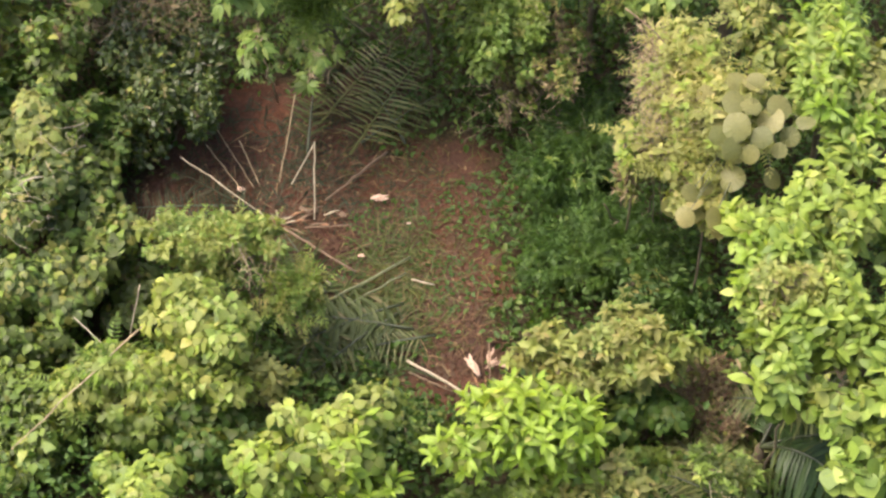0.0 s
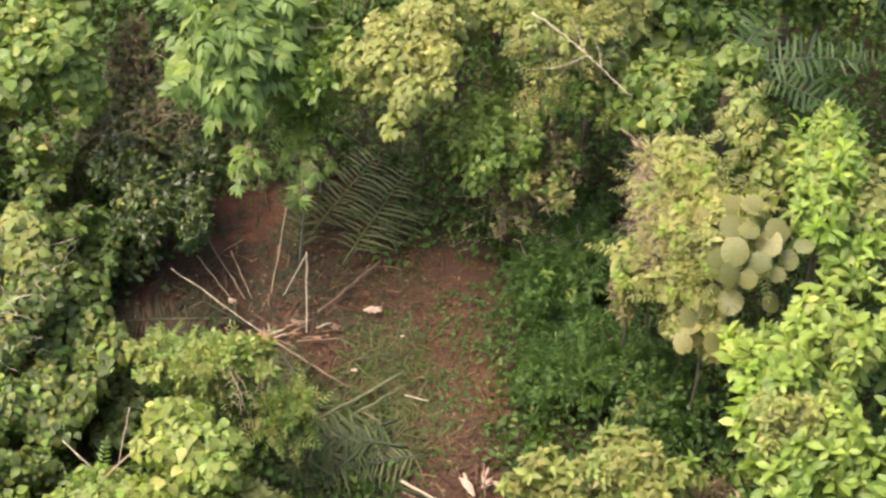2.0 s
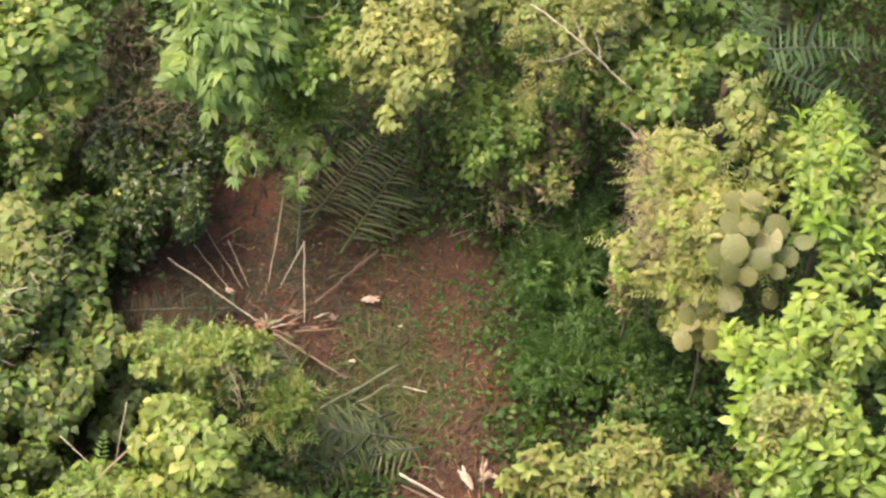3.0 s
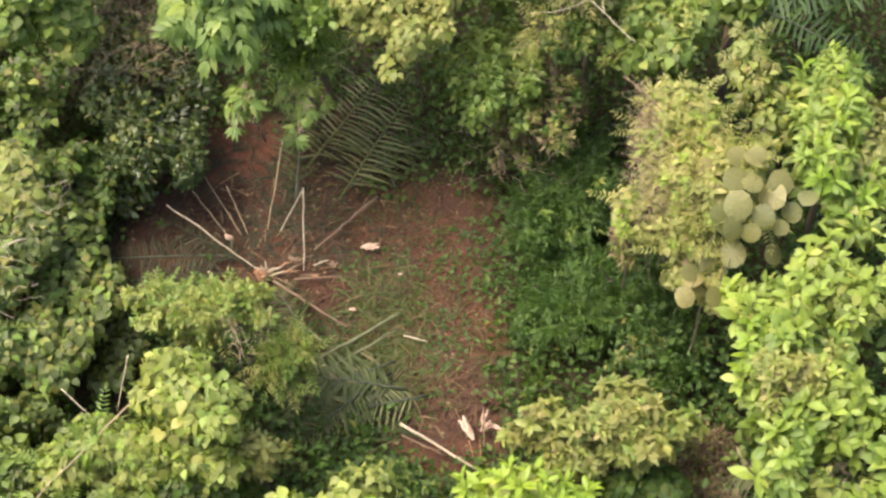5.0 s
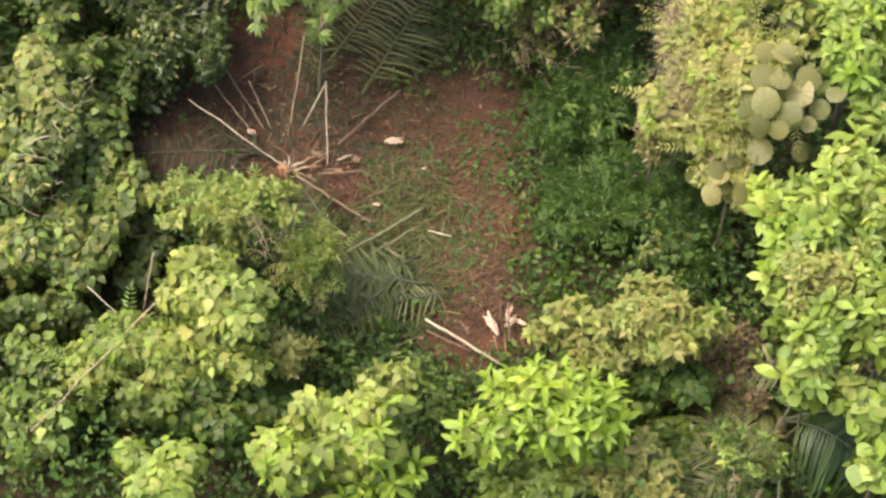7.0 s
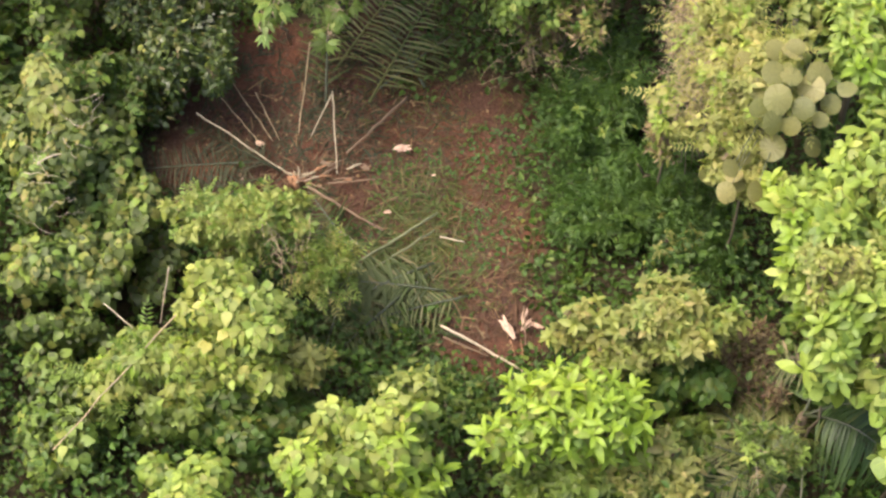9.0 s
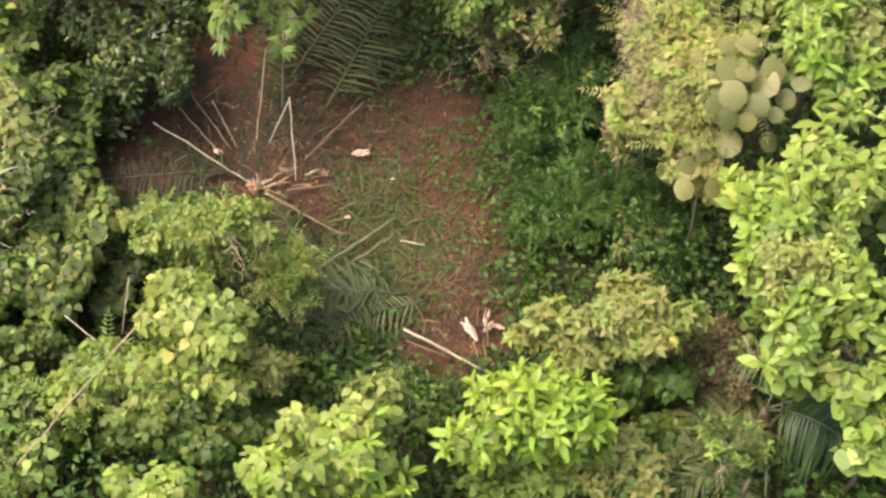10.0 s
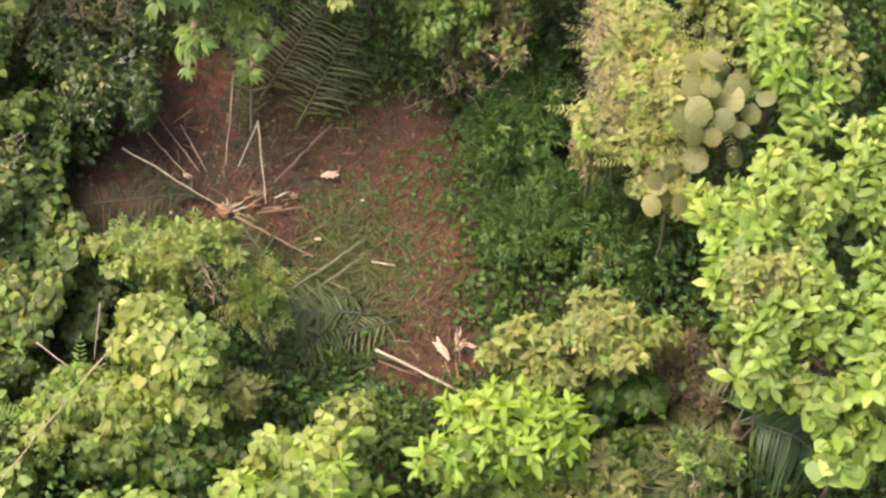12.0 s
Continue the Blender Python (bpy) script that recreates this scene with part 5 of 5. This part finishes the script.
chip("small pale pith chip near withered fronds", (-3.12, 1.41, 0.02), 0.06, 149)
chip("brownish pith strip near the stump", (-1.55, 1.52, 0.02), 0.13, 150, BROWN_WOOD)
chip("brownish pith strip near the stump", (-1.79, 1.35, 0.02), 0.12, 151, SPLIT_WOOD)
chip("brownish pith strip near the stump", (-2.06, 1.59, 0.02), 0.14, 152, BROWN_WOOD)


def twig_tangle(label, centre, radii, count, seed, mat=BARK, fine=1.0):
    """Bare dead twigs and hanging vines, crossing one another."""
    rng = np.random.default_rng(seed)
    centre, radii = np.array(centre), np.array(radii)
    base = centre * (1, 1, 0)
    root = thing("twig_tangle", base, label, "twigs")
    rest = []
    for i in range(count):
        a = centre - base + rng.uniform(-1, 1, 3) * radii
        d = unit(rng.normal(0, 1, 3) * (1, 1, 0.6)) * rng.uniform(0.15, 0.6)
        r = fine * rng.uniform(0.003, 0.007)
        piece = tube(bend(a - d / 2, a + d / 2, rng.uniform(-0.08, 0.12), 7, rng, 0.015), np.linspace(r, 0.4 * r, 7), 5)
        if i < 24:
            under("twig", mesh_of("twig", *piece, mat), root)
        else:
            rest.append(piece)
    if rest:
        under("twig", mesh_of("twig", *joined(rest), mat), root, kind="stuff")
    for k in range(3):
        foot = rng.uniform(-0.3, 0.3, 3) * (1, 1, 0)
        under("stem", mesh_of("stem", *tube(bend(foot, centre - base + rng.uniform(-0.5, 0.5, 3) * radii, 0.0, 7, rng, 0.03), np.linspace(0.008, 0.003, 7), 6), BARK), root)


twig_tangle("tangle of thin brown twigs and vines", (0.85, 3.20, 1.05), (0.75, 1.10, 0.45), 170, 161, DRY_TWIG, 0.55)
twig_tangle("tangle of dry beige twigs in the bush", (2.40, 1.08, 2.98), (0.34, 0.80, 0.25), 420, 162, DRY_TWIG, 0.32)
twig_tangle("dark bare twigs behind the fallen fronds", (-1.09, 4.02, 0.92), (0.82, 0.32, 0.43), 45, 163)
twig_tangle("bare pale twigs in the olive trees", (1.39, 3.38, 3.17), (0.67, 1.01, 0.47), 40, 164, BARK)
twig_tangle("brownish dead twigs in the withered shrub", (-4.17, 4.15, 1.50), (0.75, 0.80, 0.45), 190, 165, DRY_TWIG, 0.6)
twig_tangle("dead vines hanging in the thicket", (-5.09, 0.89, 1.57), (0.34, 0.99, 0.24), 24, 166, PALE_WOOD)
twig_tangle("brown bare brush above the low palm", (2.88, -1.90, 0.70), (0.30, 0.50, 0.28), 110, 167, BROWN_WOOD, 0.55)
twig_tangle("bare looping vines on the feathery sapling", (-2.35, -0.55, 1.76), (0.29, 0.27, 0.20), 16, 168, DRY_TWIG, 0.9)

# ---- undergrowth, grass and litter ----

def undergrowth(name, label, mat, shape, spacing, per, size, seed, tall=0.9, spread=0.3):
    rng = np.random.default_rng(seed)
    gx, gy = np.meshgrid(np.arange(-6.4, 6.4, spacing), np.arange(-4.9, 7.4, spacing))
    c = np.stack([gx.ravel(), gy.ravel(), 0 * gx.ravel()], 1)
    c[:, :2] += rng.uniform(-0.5, 0.5, (len(c), 2)) * spacing
    edge = openness(c, CLEARING + HOLLOW)
    lumpy = np.array([noise.noise((x * 0.9, y * 0.9, seed)) for x, y, _ in c])
    keep = (edge > 0.05) & (lumpy > -0.45)
    c, edge, lumpy = c[keep], edge[keep], lumpy[keep]
    h = np.clip(0.18 + 0.45 * edge, 0.15, tall) * (0.8 + 0.9 * lumpy)
    k = np.repeat(np.arange(len(c)), per)
    d = unit(rng.normal(0, 1, (len(k), 3))) * rng.uniform(0.2, 1, (len(k), 1)) ** 0.5
    p = c[k] + d * np.stack([np.full(len(k), spread), np.full(len(k), spread), 0.5 * h[k]], 1)
    p[:, 2] += 0.5 * h[k]
    p[:, 2] = np.maximum(p[:, 2], 0.02)
    normal = unit(d * 0.4 + (0, 0, 0.9) + rng.normal(0, 0.45, p.shape))
    way = unit(d * (1, 1, 0.3) + rng.normal(0, 0.6, p.shape))
    spots = (p, way, normal, size * rng.uniform(0.5, 1.35, len(p)))
    ob = new(name, leaves_mesh(name, shape, spots, mat))
    tagged(ob, label, "undergrowth", kind="stuff")


undergrowth("undergrowth", "dense mid-green small-leaved undergrowth on the forest floor", DEEP, WOODS, 0.28, 23, 0.085, 201)
undergrowth("climbers", "tangle of heart-leaved climbers over low plants", LUSH, WOODS, 0.39, 24, 0.1, 202, 1.3, 0.4)
undergrowth("dry_undergrowth", "dull green and withered leaves among the undergrowth", MID, WOODS, 0.6, 14, 0.09, 203, 1.0, 0.35)


def litter(name, label, category, mat, shape, centres, count, size, seed, upright=0.0):
    """Loose leaves or blades spread round centres (place, radius)."""
    rng = np.random.default_rng(seed)
    k = rng.integers(0, len(centres), count)
    r = np.array([c[1] for c in centres])[k] * np.sqrt(rng.uniform(0, 1, count))
    a = rng.uniform(0, 2 * math.pi, count)
    p = np.array([c[0] for c in centres])[k] + np.stack([r * np.cos(a), r * np.sin(a), 0 * a], 1)
    p[:, 2] = [heave(x, y) - 0.05 for x, y, _ in p]
    b = rng.uniform(0, 2 * math.pi, count)
    way = unit(np.stack([np.cos(b), np.sin(b), upright * rng.uniform(0.2, 1.2, count)], 1))
    normal = unit(rng.normal(0, 0.25, p.shape) + (0, 0, 1))
    ob = new(name, leaves_mesh(name, shape, (p + (0, 0, 0.015), way, normal, size * rng.uniform(0.5, 1.4, count)), mat))
    tagged(ob, label, category, kind="stuff")


litter("grass", "trampled green grass and weeds in the clearing", "grass", GRASS, BLADE,
       [((-0.80, 1.05, 0.00), 0.5), ((-1.05, 0.44, 0.00), 0.7), ((-1.41, -0.36, 0.00), 0.7), ((-0.73, 0.11, 0.00), 0.6), ((-1.67, -0.83, 0.00), 0.6)], 1300, 0.24, 211, 0.9)
litter("grass", "long torn palm leaflets strewn over the grass", "grass", PALM, BLADE,
       [((-1.29, 0.12, 0.00), 0.75), ((-1.13, -0.52, 0.00), 0.7), ((-1.69, -0.36, 0.00), 0.7)], 300, 0.5, 216, 0.5)
litter("grass", "thin weeds round the clearing's edge", "grass", GRASS, BLADE,
       [((-0.17, 1.95, 0.00), 1.1), ((0.12, 0.27, 0.00), 0.8), ((-1.38, 3.04, 0.00), 0.9)], 950, 0.16, 212, 0.9)
litter("weeds", "low small-leaved weeds on trampled ground", "weeds", DEEP, SMALL,
       [((-0.96, 1.27, 0.00), 0.6), ((-1.00, 0.44, 0.00), 0.7), ((-0.72, -0.21, 0.00), 0.7), ((-1.39, -1.14, 0.00), 0.8), ((-0.31, 0.43, 0.00), 0.6), ((0.19, 1.69, 0.00), 0.6), ((-1.50, -0.30, 0.00), 0.7), ((-1.45, 0.15, 0.00), 0.6)], 2200, 0.062, 213, 0.6)
litter("dry_grass", "dry brown grass and torn leaf strips", "grass", DEAD, BLADE,
       [((-0.96, 1.19, 0.00), 0.6), ((-1.16, 0.44, 0.00), 0.8), ((-0.60, 0.76, 0.00), 0.7), ((-1.00, 0.20, 0.00), 0.7), ((-1.34, 1.96, 0.00), 0.8), ((-2.60, 2.15, 0.00), 0.9), ((-0.02, -0.37, 0.00), 0.6)], 1900, 0.28, 217, 0.35)
litter("leaf_litter", "brown dead leaves scattered over the soil", "leaf litter", DEAD, SMALL, CLEARING, 2600, 0.055, 214, 0.15)
litter("straw_litter", "dark shreds of torn palm leaf on the soil", "litter", WITHERED_SHADED_PALM, BLADE,
       [((-2.79, 2.77, 0.00), 0.9), ((-1.82, 2.77, 0.00), 0.8), ((-2.08, 1.88, 0.00), 0.7), ((-1.06, 2.13, 0.00), 0.8)], 900, 0.3, 218, 0.25)
litter("straw_litter", "dry straw and bark shreds on the soil", "litter", DEAD, BLADE, CLEARING, 700, 0.15, 215, 0.1)


def outer_woods():
    """The forest beyond the thickets: close rounded shrubs and low crowns of uneven height under one cover of leaves."""
    rng = np.random.default_rng(220)
    spots, tries = [], 0
    while len(spots) < 620 and tries < 20000:
        tries += 1
        r, a = 5.5 + 18 * rng.uniform(0, 1) ** 1.1, rng.uniform(0, 2 * math.pi)
        x, y, wide = r * math.cos(a), -2 + r * math.sin(a), rng.uniform(0.6, 1.5)
        if abs(x) < 6.0 + wide and -4.6 - wide < y < 7.0 + wide:
            continue
        if all((x - u) ** 2 + (y - v) ** 2 > (0.5 * (wide + w)) ** 2 for u, v, w in spots):
            spots.append((x, y, wide))
    spots = np.array(spots)
    high = spots[:, 2] * rng.uniform(0.7, 1.7, len(spots)) + 0.3
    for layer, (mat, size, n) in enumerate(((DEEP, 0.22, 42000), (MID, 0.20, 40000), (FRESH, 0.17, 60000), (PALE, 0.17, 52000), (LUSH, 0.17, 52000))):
        r, a = 4.5 + 19 * rng.uniform(0, 1, n) ** 0.9, rng.uniform(0, 2 * math.pi, n)
        p = np.stack([r * np.cos(a), -2 + r * np.sin(a), np.zeros(n)], 1)
        inside = (np.abs(p[:, 0]) < 6.1) & (p[:, 1] > -4.7) & (p[:, 1] < 7.1)
        p, r = p[~inside], r[~inside]
        away = np.hypot(p[:, None, 0] - spots[None, :, 0], p[:, None, 1] - spots[None, :, 1]) / spots[None, :, 2]
        dome = high * np.sqrt(np.clip(1 - away ** 2, 0, 1))
        top = np.argmax(dome, 1)
        h = dome[np.arange(len(p)), top]
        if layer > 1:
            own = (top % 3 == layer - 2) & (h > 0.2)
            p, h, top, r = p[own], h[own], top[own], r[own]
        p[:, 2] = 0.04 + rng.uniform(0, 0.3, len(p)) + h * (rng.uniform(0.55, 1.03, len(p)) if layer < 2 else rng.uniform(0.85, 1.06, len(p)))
        out = np.stack([p[:, 0] - spots[top, 0], p[:, 1] - spots[top, 1], 0 * h], 1) * (h > 0)[:, None]
        normal = unit(0.6 * out + (0, 0, 0.9) + rng.normal(0, 0.4, p.shape))
        way = unit(out + (0, 0, -0.3) + rng.normal(0, 0.6, p.shape))
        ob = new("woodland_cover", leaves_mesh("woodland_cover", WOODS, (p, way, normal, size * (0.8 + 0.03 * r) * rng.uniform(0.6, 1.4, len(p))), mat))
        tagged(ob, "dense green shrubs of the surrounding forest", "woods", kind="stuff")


outer_woods()
